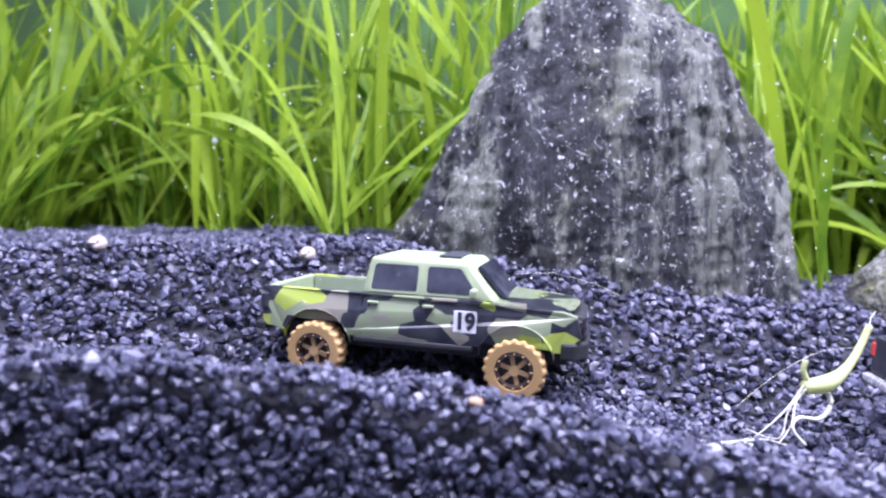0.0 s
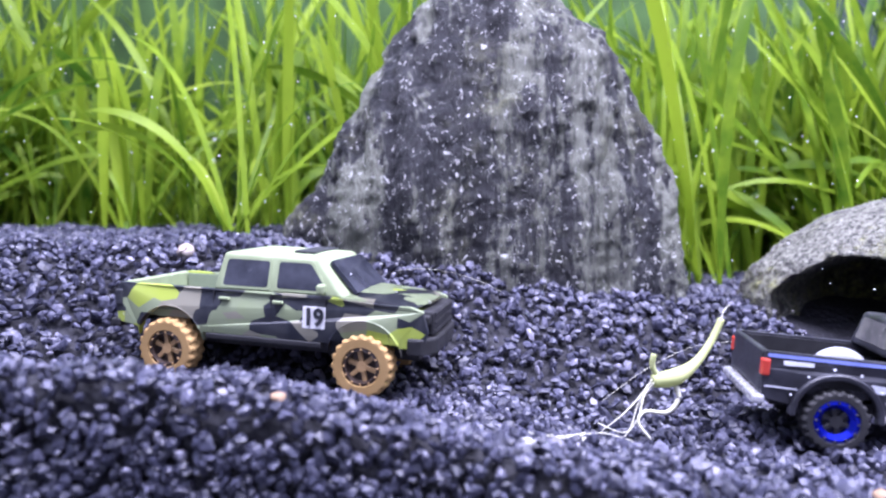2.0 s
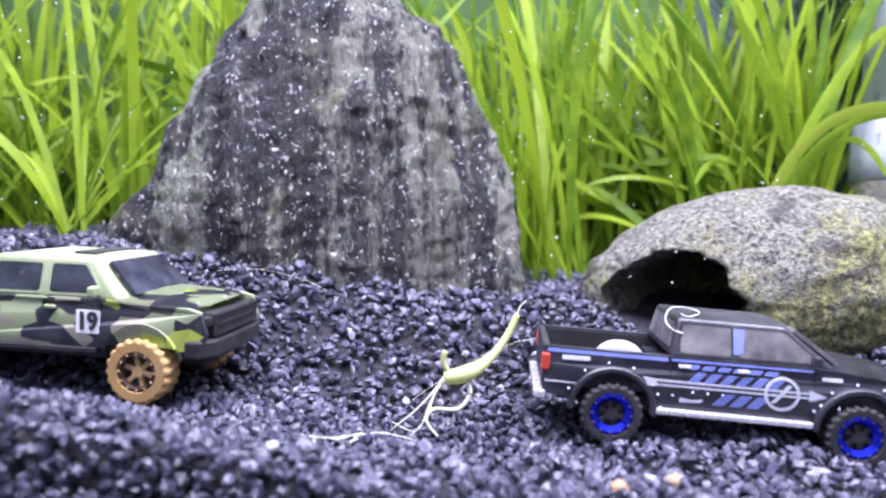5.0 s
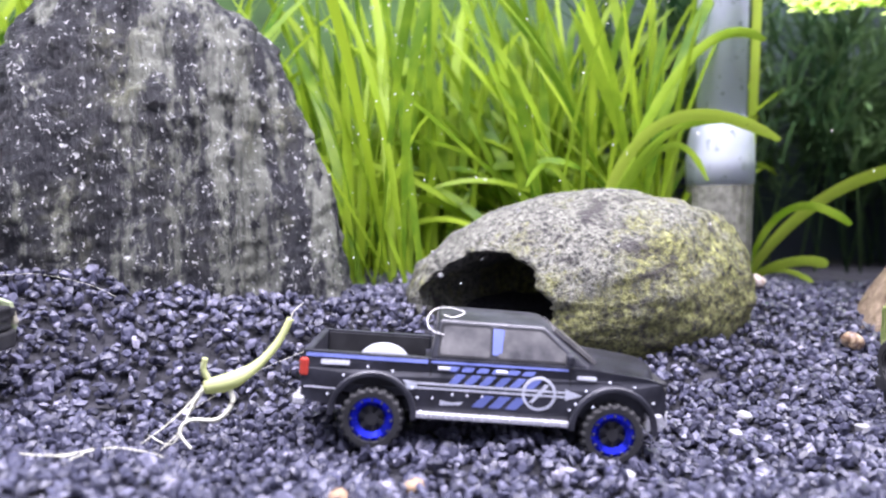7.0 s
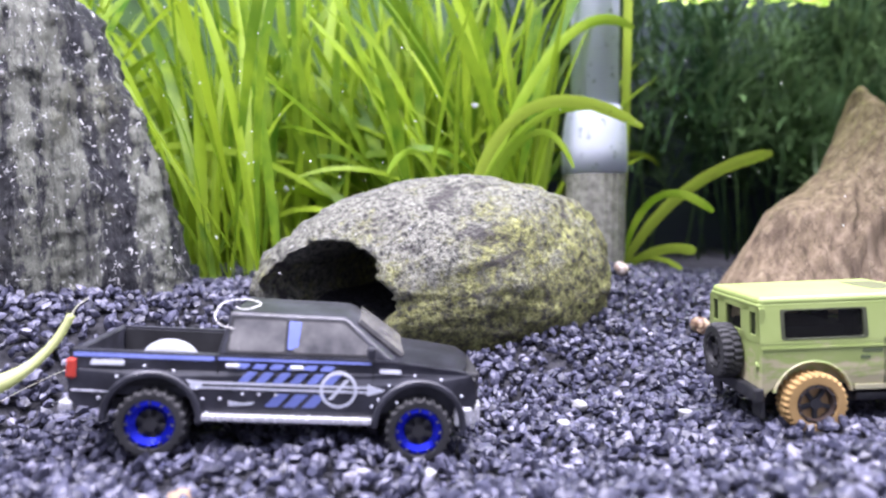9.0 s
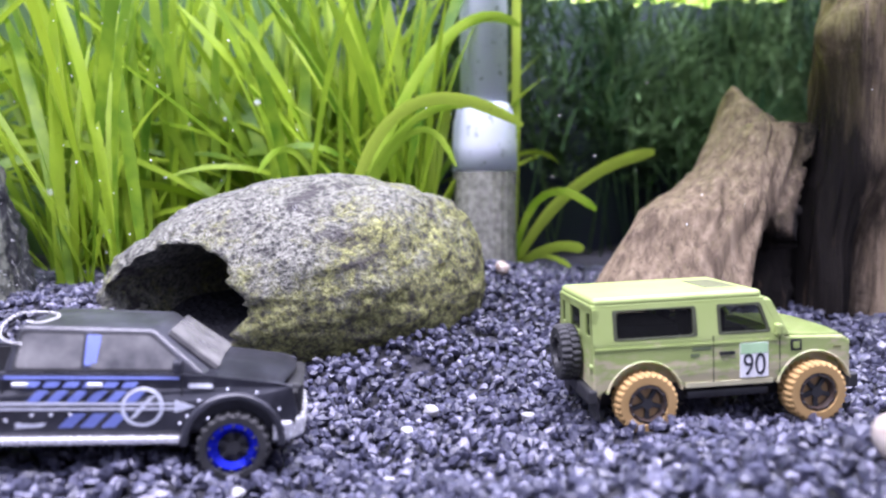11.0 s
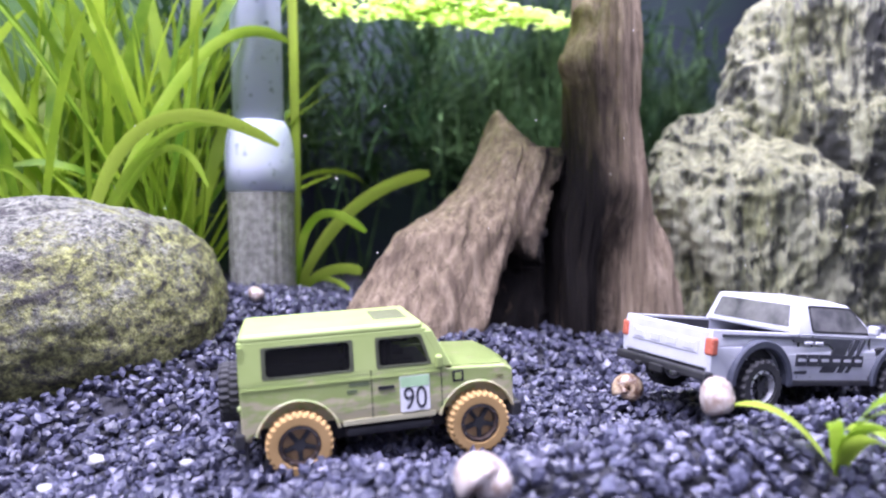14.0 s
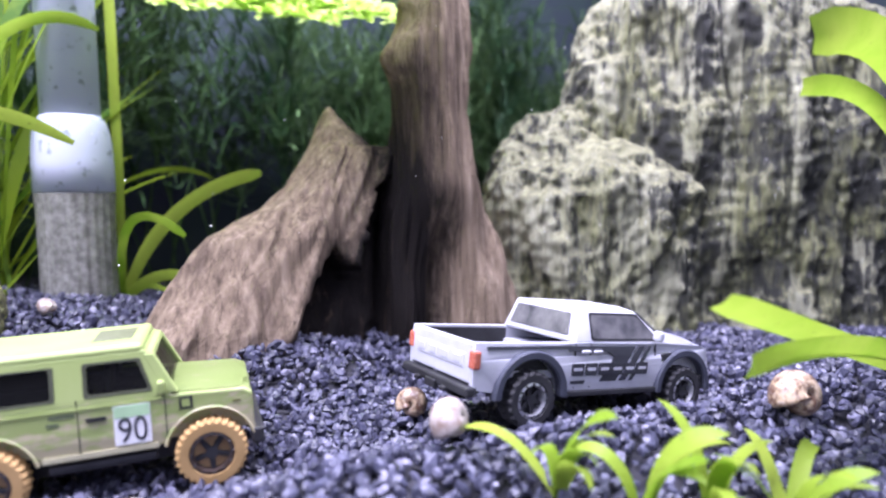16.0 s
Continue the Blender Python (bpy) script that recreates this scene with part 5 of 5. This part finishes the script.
def shell_material(name, pale, dark, share):
    n = Nodes(name, 0.4)
    c = n.ramp(n.noise(0.0022, 4, 0.6, n.map((1, 1, 1)), 0.5), (share, dark), (share + 0.18, pale))
    n.colour(n.mix(n.ramp(n.noise(0.0007), (0.5, 0.0), (0.7, 0.4)), c, (0.6, 0.55, 0.5)))
    n.bump(n.noise(0.0006), 0.0001, 0.5)
    return n.mat


PALE_SHELL = shell_material("pale_shell", (0.43, 0.38, 0.345), (0.24, 0.17, 0.13), 0.36)
BROWN_SHELL = shell_material("brown_shell", (0.5, 0.38, 0.24), (0.13, 0.07, 0.04), 0.42)
ROOT = painted("pale_root", (0.48, 0.48, 0.38), 0.55, vary=0.3)
SHOOT = leaf_material("pale_shoot", (0.56, 0.62, 0.24), (0.64, 0.68, 0.36), 0.3)
THREAD = painted("white_thread", (0.75, 0.75, 0.72), 0.7)


def shell(x, y, r, material, label, turn=(0, 0, 0), raise_by=0.75, fixed_z=None):
    """A coiled water shell: a spiral tube that widens to its mouth."""
    bm = bmesh.new()
    pts, radii = [], []
    turns, n = 2.6, 64
    for i in range(n + 1):
        t = i / n
        a = 2 * math.pi * turns * t
        k = 0.12 + 0.88 * t ** 1.3
        pts.append(Vector((math.cos(a) * r * 0.34 * k, math.sin(a) * r * 0.34 * k, r * 0.3 * (1 - t) ** 1.1)))
        radii.append(r * 0.64 * k)
    tube(bm, pts, radii, 14)
    z = (ground_z(x, y) + r * raise_by) if fixed_z is None else fixed_z
    bm.transform(pose(0, 0, 0, *turn))
    ob = part("shell", bm, material, smooth=True)
    ob.matrix_world = pose(x, y, z)
    return tagged(ob, label, "shell", "shells on the gravel")


def build_tube():
    frosted = Nodes("frosted_plastic", 0.75, 0.0, 0.2)
    tint = frosted.mix(frosted.ramp(frosted.noise(0.004, 4), (0.6, 0.0), (0.68, 0.7)), frosted.ramp(frosted.noise(0.03), (0.3, (0.66, 0.7, 0.82)), (0.7, (0.74, 0.78, 0.88))), (0.2, 0.26, 0.26))
    frosted.colour(tint)
    glow = frosted.tree.nodes.new("ShaderNodeBsdfTranslucent")
    frosted.set(glow, "Color", tint)
    both = frosted.tree.nodes.new("ShaderNodeMixShader")
    frosted.set(both, 0, 0.4)
    frosted.tree.links.new(frosted.bsdf.outputs[0], both.inputs[1])
    frosted.tree.links.new(glow.outputs[0], both.inputs[2])
    frosted.tree.links.new(both.outputs[0], frosted.tree.nodes["Material Output"].inputs[0])
    murky = Nodes("murky_plastic", 0.3)
    murky.colour(murky.mix(murky.ramp(murky.noise(0.003, 5, 0.7), (0.4, 0.0), (0.65, 0.8)), (0.13, 0.13, 0.11), (0.34, 0.34, 0.3)))
    murky.bump(murky.noise(0.003), 0.0006, 0.5)
    x, y = 0.2625, 0.2355
    z = ground_z(x, y)
    root = thing("filter_tube", "frosted filter lift tube on a murky ribbed cup", "filter", pose(x, y, 0))

    def turned(profile, n=48, ribs=0.0):
        bm = bmesh.new()
        loops = [[bm.verts.new((r * (1 + (ribs if k % 4 < 2 else 0)) * math.cos(2 * math.pi * k / n), r * (1 + (ribs if k % 4 < 2 else 0)) * math.sin(2 * math.pi * k / n), h)) for k in range(n)] for r, h in profile]
        for a, b in zip(loops, loops[1:]):
            for k in range(n):
                bm.faces.new((a[k], a[(k + 1) % n], b[(k + 1) % n], b[k]))
        bm.faces.new(loops[0][::-1])
        bm.faces.new(loops[-1])
        return bm
    part("pipe", turned([(0.0096, 0.08), (0.0096, 0.35)]), frosted.mat, root, smooth=True)
    part("shoulder", turned([(0.0131, 0.062), (0.0131, 0.072), (0.0129, 0.077), (0.0124, 0.082), (0.0112, 0.0865), (0.0098, 0.0885)]), frosted.mat, root, smooth=True)
    part("cup", turned([(0.0122, z - 0.004), (0.0124, 0.055), (0.0128, 0.0615)], 96, 0.018), murky.mat, root, "murky ribbed lower cup")


def build_sprout():
    base = Vector((0.0779, 0.1325, 0.0185))
    g = ground_z(base.x, base.y)
    root = thing("uprooted_plantlet", "pale green uprooted plantlet lying with bare white roots", "plant", pose(base.x, base.y, g))
    up = base.z - g
    bm = bmesh.new()
    pts = smooth_path([(-0.002, 0, up - 0.001), (0.003, 0, up), (0.008, 0.002, up + 0.0025), (0.012, 0.004, up + 0.0066), (0.0146, 0.005, up + 0.0112)], 6)
    tube(bm, pts, [0.0011 - 0.0004 * i / len(pts) + 0.0008 * math.exp(-((i - 5) / 5) ** 2) for i in range(len(pts))], 10)
    part("shoot", bm, SHOOT, root, smooth=True)
    bm = bmesh.new()
    tube(bm, smooth_path([(-0.001, 0, up), (-0.0022, 0, up + 0.0025), (-0.0018, 0, up + 0.0048)], 5), 0.0006, 8)
    part("stub", bm, SHOOT, root, smooth=True)
    bm = bmesh.new()
    tube(bm, smooth_path([(0.0146, 0.005, up + 0.0112), (0.0155, 0.006, up + 0.0128), (0.0172, 0.007, up + 0.014)], 4), 0.00012, 5)
    part("withered_tip", bm, ROOT, root)
    rng = random.Random(3)
    ends = [((0.002, 0, 0), (0.0032, -0.001, -0.004), (0.0005, -0.002, -0.007), (-0.0045, -0.003, -0.0065), (-0.0062, -0.004, -0.0085), (-0.004, -0.005, -0.0115)),
            ((-0.002, 0, -0.0005), (-0.005, -0.001, -0.004), (-0.009, -0.002, -0.0075), (-0.0135, -0.003, -0.0105)),
            ((-0.001, 0, -0.001), (-0.004, -0.001, -0.0035), (-0.006, -0.003, -0.008), (-0.0095, -0.005, -0.0112)),
            ((-0.002, -0.001, -0.001), (-0.005, 0.0, -0.006), (-0.008, -0.002, -0.0112), (-0.013, 0.002, -0.0105))]
    for k, e in enumerate(ends):
        bm = bmesh.new()
        p = smooth_path([(a, b, max(up + c, 0.0016)) for a, b, c in e], 7)
        tube(bm, p, [(0.00062 if k == 0 else 0.00026) * (1 - 0.6 * i / len(p)) for i in range(len(p))], 7)
        part("root", bm, ROOT, root, smooth=True)
    # a second tangle of bare roots
    x0, y0 = 0.059, 0.121
    root = thing("root_tangle", "pale tangle of thin bare roots on gravel", "roots", pose(x0, y0, 0))
    for k in range(4):
        bm = bmesh.new()
        a = rng.uniform(150, 390)
        x = y = 0.0
        p = []
        for i in range(6):
            p.append((x, y, ground_z(x0 + x, y0 + y) + 0.0016 + 0.0006 * rng.random()))
            a += rng.uniform(-35, 35)
            x, y = x + 0.0024 * math.cos(radians(a)), y + 0.0012 * math.sin(radians(a))
        tube(bm, smooth_path(p, 4), 0.00014, 5)
        part("root", bm, ROOT, root)


def build_hairs():
    for pts in (((0.07, 0.15, 0.006), (0.083, 0.157, 0.012), (0.098, 0.165, 0.013), (0.112, 0.17, 0.006)),
                ((0.02, 0.176, 0.004), (0.03, 0.178, 0.008), (0.042, 0.177, 0.006), (0.05, 0.175, 0.003))):
        bm = bmesh.new()
        tube(bm, smooth_path([Vector((x, y, ground_z(x, y) + 0.4 * h)) for x, y, h in pts], 7), 0.00005, 5)
        tagged(part("root_hair", bm, ROOT), "hair-thin pale loose root arching over gravel", "root", "loose root hairs")


def build_thread(truck):
    bm = bmesh.new()
    m = truck.matrix_world
    pts = [(-5, -9.0, 25.4), (-7, -10.3, 25.0), (-10, -11.3, 24.2), (-13.6, -12.4, 25.2), (-14.6, -10.6, 27.0), (-13.2, -7.9, 28.8), (-10.2, -5.5, 29.0), (-7.6, -5.2, 28.6), (-7.0, -7.6, 28.3), (-9.4, -9.4, 27.6), (-11.2, -9.2, 28.0)]
    tube(bm, smooth_path([m @ (Vector(p) * 0.001) for p in pts], 6), 0.00011, 6)
    tagged(part("thread", bm, THREAD, smooth=True), "loose white thread looped over the black toy pickup", "thread")


def fine_plant(x, y, tall, rng):
    """A dim feathery stem plant at the tank's back, standing in for reflected greenery."""
    z = ground_z(x, y)
    root = thing("feathery_plant", "dim dark green feathery stem plant standing in for reflected greenery at the back", "plant", pose(x, y, z), "feathery plants")
    for s in range(3):
        bm = bmesh.new()
        dx, dy = rng.uniform(-0.02, 0.02), rng.uniform(-0.008, 0.008)
        top = Vector((dx + rng.uniform(-0.045, 0.045), dy, tall * rng.uniform(0.7, 1.1)))
        base = Vector((dx, dy, -0.002))
        sway = rng.uniform(0, 360)
        n = 34
        for i in range(n):
            p = base.lerp(top, 0.42 + 0.58 * (i + rng.random()) / n) + Vector((rng.gauss(0, 0.006), rng.gauss(0, 0.004), rng.gauss(0, 0.004)))
            for k in range(4):
                blade(bm, p, sway + rng.gauss(0, 75), rng.uniform(0.012, 0.036), rng.uniform(0.0006, 0.002), rng.uniform(20, 100), rng.uniform(-40, 70), 0, 4)
        tube(bm, [base, base.lerp(top, 0.5), top], [0.0006, 0.0005, 0.0003], 5)
        part("frond", bm, DIMMED_LEAF, root, smooth=True)


def build_mat():
    """Blades massed at the water's surface, standing in for its bright reflection from below."""
    rng = random.Random(12)
    bm = bmesh.new()
    for i in range(3200):
        a, r = rng.uniform(0, 2 * math.pi), math.sqrt(rng.random())
        edge = 1 + 0.12 * math.sin(3 * a + 1) + 0.07 * math.sin(7 * a) + 0.05 * math.sin(13 * a + 2)
        x, y = 0.322 + 0.062 * r * edge * math.cos(a), 0.172 + 0.055 * r * edge * math.sin(a)
        if x > 0.338 and 0.132 < y < 0.185:
            continue
        blade(bm, (x, y, 0.1325 + rng.uniform(-0.001, 0.001)), rng.uniform(0, 360), rng.uniform(0.003, 0.006), rng.uniform(0.0018, 0.0032), rng.uniform(75, 100), rng.uniform(-20, 20), 0, 3)
    ob = part("floating_plants", bm, REFLECTION_LEAF, smooth=True)
    tagged(ob, "bright leafy mat standing in for the reflection at the water surface", "plants", kind="stuff")


def build_specks():
    rng = np.random.default_rng(9)
    n = 520
    p = np.stack([rng.uniform(-0.08, 0.16, n), rng.uniform(0.09, 0.2, n), rng.uniform(0.035, 0.125, n)], 1)
    q = np.stack([rng.uniform(0.16, 0.42, 60), rng.uniform(0.08, 0.2, 60), rng.uniform(0.035, 0.125, 60)], 1)
    p = np.concatenate([p, q])
    ob = stones_mesh("water_specks", p, rng.uniform(0.0001, 0.0003, len(p)), rng, WHITE_PRINT)
    tagged(ob, "fine white specks drifting in the water", "specks", kind="stuff")


def build_pebbles():
    rng = np.random.default_rng(4)
    tan, white = painted("tan_pebble", (0.3, 0.2, 0.12), 0.7), painted("pale_pebble", (0.3, 0.3, 0.31), 0.6)
    for x, y, r, m, label in PEBBLES:
        bm = bmesh.new()
        bmesh.ops.create_icosphere(bm, subdivisions=3, radius=1)
        o = Vector(rng.uniform(0, 9, 3))
        for v in bm.verts:
            v.co = Vector((v.co.x * r * 1.2, v.co.y * r, v.co.z * r * 0.75)) * (1 + 0.25 * noise.noise(v.co * 1.4 + o))
        ob = part("pebble", bm, tan if m else white, smooth=True)
        ob.matrix_world = pose(x, y, ground_z(x, y) + r * 0.5, 0, 0, float(rng.uniform(0, 180)))
        tagged(ob, label, "pebble", "odd pebbles in the gravel")


PEBBLES = [(0.113, 0.1045, 0.0016, 1, "small tan pebble among the black gravel"), (0.1, 0.097, 0.0014, 1, "small tan pebble among the black gravel"), (0.196, 0.131, 0.0017, 0, "small pale pebble among the black gravel"),
           (0.152, 0.104, 0.0012, 0, "small pale pebble among the black gravel"), (0.187, 0.122, 0.0013, 0, "small pale pebble among the black gravel"), (0.045, 0.104, 0.0013, 0, "small pale pebble among the black gravel"),
           (0.005, 0.1, 0.0012, 1, "small tan pebble among the black gravel"), (0.21, 0.112, 0.0013, 0, "small pale pebble among the black gravel")]


# ---- the place ----
build_ground()


def wall(name, x0, y0, z0, x1, y1, z1, material, label):
    bm = bmesh.new()
    box(bm, x0, x1, y0, y1, z0, z1)
    return tagged(part(name, bm, material), label, "wall", kind="structure")


def back_material():
    n = Nodes("haze_tinted_glass", 0.75, 0.0, 0.2)
    spread = n.math("ADD", n.node("ShaderNodeSeparateXYZ", 0, Vector=n.coord), n.math("MULTIPLY", n.noise(0.08, 4), 0.12))
    # green tint imitates blurred plants, lighter navy imitates haze in the water
    film = n.ramp(n.noise(0.03, 5), (0.3, (0.025, 0.05, 0.018)), (0.7, (0.07, 0.14, 0.04)))
    bare = n.ramp(n.noise(0.05, 5), (0.3, (0.045, 0.05, 0.075)), (0.7, (0.05, 0.08, 0.07)))
    n.colour(n.mix(n.ramp(n.math("MULTIPLY", spread, 2.0), (0.5, 0.0), (0.72, 1.0)), film, bare))
    return n.mat


BACK = back_material()
wall("wall_back", -0.5, 0.36, -0.1, 0.85, 0.37, 0.4, BACK, "dark back pane of the tank")
wall("wall_right", 0.84, -0.3, -0.1, 0.85, 0.36, 0.4, BACK, "dark side pane of the tank")
wall("wall_left", -0.51, -0.3, -0.1, -0.5, 0.36, 0.4, BACK, "dark side pane of the tank")
build_slate()
build_pale_stone()
build_wood()
build_cave()

build_camo_pickup()
black_truck = build_black_pickup()
build_green_wagon()
build_grey_pickup()

# strap-leaved plants: behind the slate, then between slate and filter
rng = random.Random(7)
for i in range(64):
    strap_plant(rng.uniform(-0.29, 0.06), rng.uniform(0.226, 0.345), rng.randint(15, 20), rng, (0.05, 0.16), (0.0012, 0.0046), "dense thin-leaved green water plant rooted in gravel", 0.4)
for i in range(42):
    x = rng.uniform(0.1, 0.243)
    strap_plant(x, rng.uniform(0.232 if x > 0.13 else 0.218, 0.325), rng.randint(11, 16), rng, (0.07, 0.16), (0.0018, 0.0052), arching=0.35)
strap_plant(0.128, 0.224, 7, rng, (0.12, 0.17), (0.0035, 0.0052), "tall broad-leaved pale green water plant", 0.0)

# leaves that reach out past the filter
plant = thing("strap_leaf_plant", "bright green water plant with long arching leaves", "plant", pose(0.2775, 0.2395, ground_z(0.2775, 0.2395)), "strap-leaved plants")
o = Vector((0.2775, 0.2395, ground_z(0.2775, 0.2395)))
for tip, mid, w in (((0.3168, 0.198, 0.0677), (0.285, 0.215, 0.062), 0.0062), ((0.2885, 0.1962, 0.0459), (0.268, 0.21, 0.068), 0.004), ((0.2939, 0.212, 0.03), (0.284, 0.22, 0.035), 0.0055),
                    ((0.29, 0.215, 0.023), (0.283, 0.228, 0.032), 0.0028), ((0.276, 0.232, 0.17), (0.277, 0.234, 0.09), 0.0045)):
    bm = bmesh.new()
    ribbon(bm, (0, 0, 0), Vector(mid) - o, Vector(tip) - o, w * 0.8, blunt=0.9, level=(0.35, 0.9, 0.3))
    part("leaf", bm, YOUNG_LEAF, plant, smooth=True)
o = Vector((0.2, 0.226, ground_z(0.2, 0.226)))
plant = thing("strap_leaf_plant", "bright green water plant with long arching leaves", "plant", pose(*o), "strap-leaved plants")
for tip, mid, w in (((0.2568, 0.1946, 0.0755), (0.206, 0.21, 0.108), 0.006), ((0.2701, 0.2197, 0.1165), (0.235, 0.222, 0.135), 0.0055), ((0.243, 0.205, 0.083), (0.213, 0.215, 0.088), 0.004), ((0.236, 0.205, 0.062), (0.225, 0.215, 0.1), 0.0032), ((0.17, 0.21, 0.06), (0.185, 0.215, 0.085), 0.003)):
    bm = bmesh.new()
    ribbon(bm, (0, 0, 0), Vector(mid) - o, Vector(tip) - o, w * 0.7, blunt=0.85, level=(0.35, 0.9, 0.3))
    part("leaf", bm, YOUNG_LEAF, plant, smooth=True)

# low plants in the near gravel
for x, y in ((0.2945, 0.0365), (0.3025, 0.0275), (0.3115, 0.0215), (0.3195, 0.0135)):
    z = ground_z(x, y)
    plant = thing("low_rosette_plant", "small bright green rosette plant in the near gravel", "plant", pose(x, y, z), "low plants in the near gravel")
    for i in range(6):
        bm = bmesh.new()
        blade(bm, (0, 0, -0.001), rng.uniform(0, 360), rng.uniform(0.016, 0.0235), rng.uniform(0.0021, 0.0033), rng.uniform(6, 36), rng.uniform(60, 135), rng.uniform(-50, 50))
        part("leaf", bm, YOUNG_LEAF, plant, smooth=True)
o = Vector((0.41, 0.012, ground_z(0.41, 0.012)))
plant = thing("strap_leaf_plant", "yellow-green water plant with leaves bent low over gravel", "plant", pose(*o), "strap-leaved plants")
for tip, mid, w in (((0.313, 0.021, 0.0395), (0.362, 0.02, 0.025), 0.0055), ((0.3165, 0.0185, 0.0295), (0.355, 0.014, 0.033), 0.0058), ((0.3395, 0.02, 0.0815), (0.41, 0.02, 0.101), 0.0082), ((0.341, 0.022, 0.0735), (0.41, 0.024, 0.086), 0.004)):
    bm = bmesh.new()
    ribbon(bm, (0, 0, 0), Vector(mid) - o, Vector(tip) - o, w, blunt=0.96, level=(0.9, 0.36, 0.25))
    part("leaf", bm, YOUNG_LEAF, plant, smooth=True)

for i in range(34):
    fine_plant(rng.uniform(0.25, 0.66), rng.uniform(0.285, 0.345), rng.uniform(0.1, 0.2), rng)
build_mat()
build_tube()
build_sprout()
build_thread(black_truck)
build_hairs()
shell(0.2867, 0.0525, 0.0045, PALE_SHELL, "pale round water shell lying on gravel", (70, 0, 20), 1.25)
shell(0.356, 0.028, 0.0062, BROWN_SHELL, "brown banded coiled shell lying on gravel", (70, 10, -30))
shell(0.2397, 0.0567, 0.0054, PALE_SHELL, "pale round water shell lying on gravel", (30, 20, 0))
shell(-0.0375, 0.178, 0.0028, PALE_SHELL, "small pale shell lying on gravel", (60, 0, 0))
shell(-0.097, 0.18, 0.0032, PALE_SHELL, "small pale shell lying on gravel", (60, 20, 0))
shell(0.2472, 0.192, 0.0036, PALE_SHELL, "pale shell lying beside the boulder", (40, 0, 60))
shell(0.248, 0.154, 0.0036, BROWN_SHELL, "tan shell lying on gravel", (60, 0, 120))
shell(0.3045, 0.088, 0.0045, BROWN_SHELL, "brown banded coiled shell lying on gravel", (80, 0, -60))
build_pebbles()
build_specks()
build_gravel()
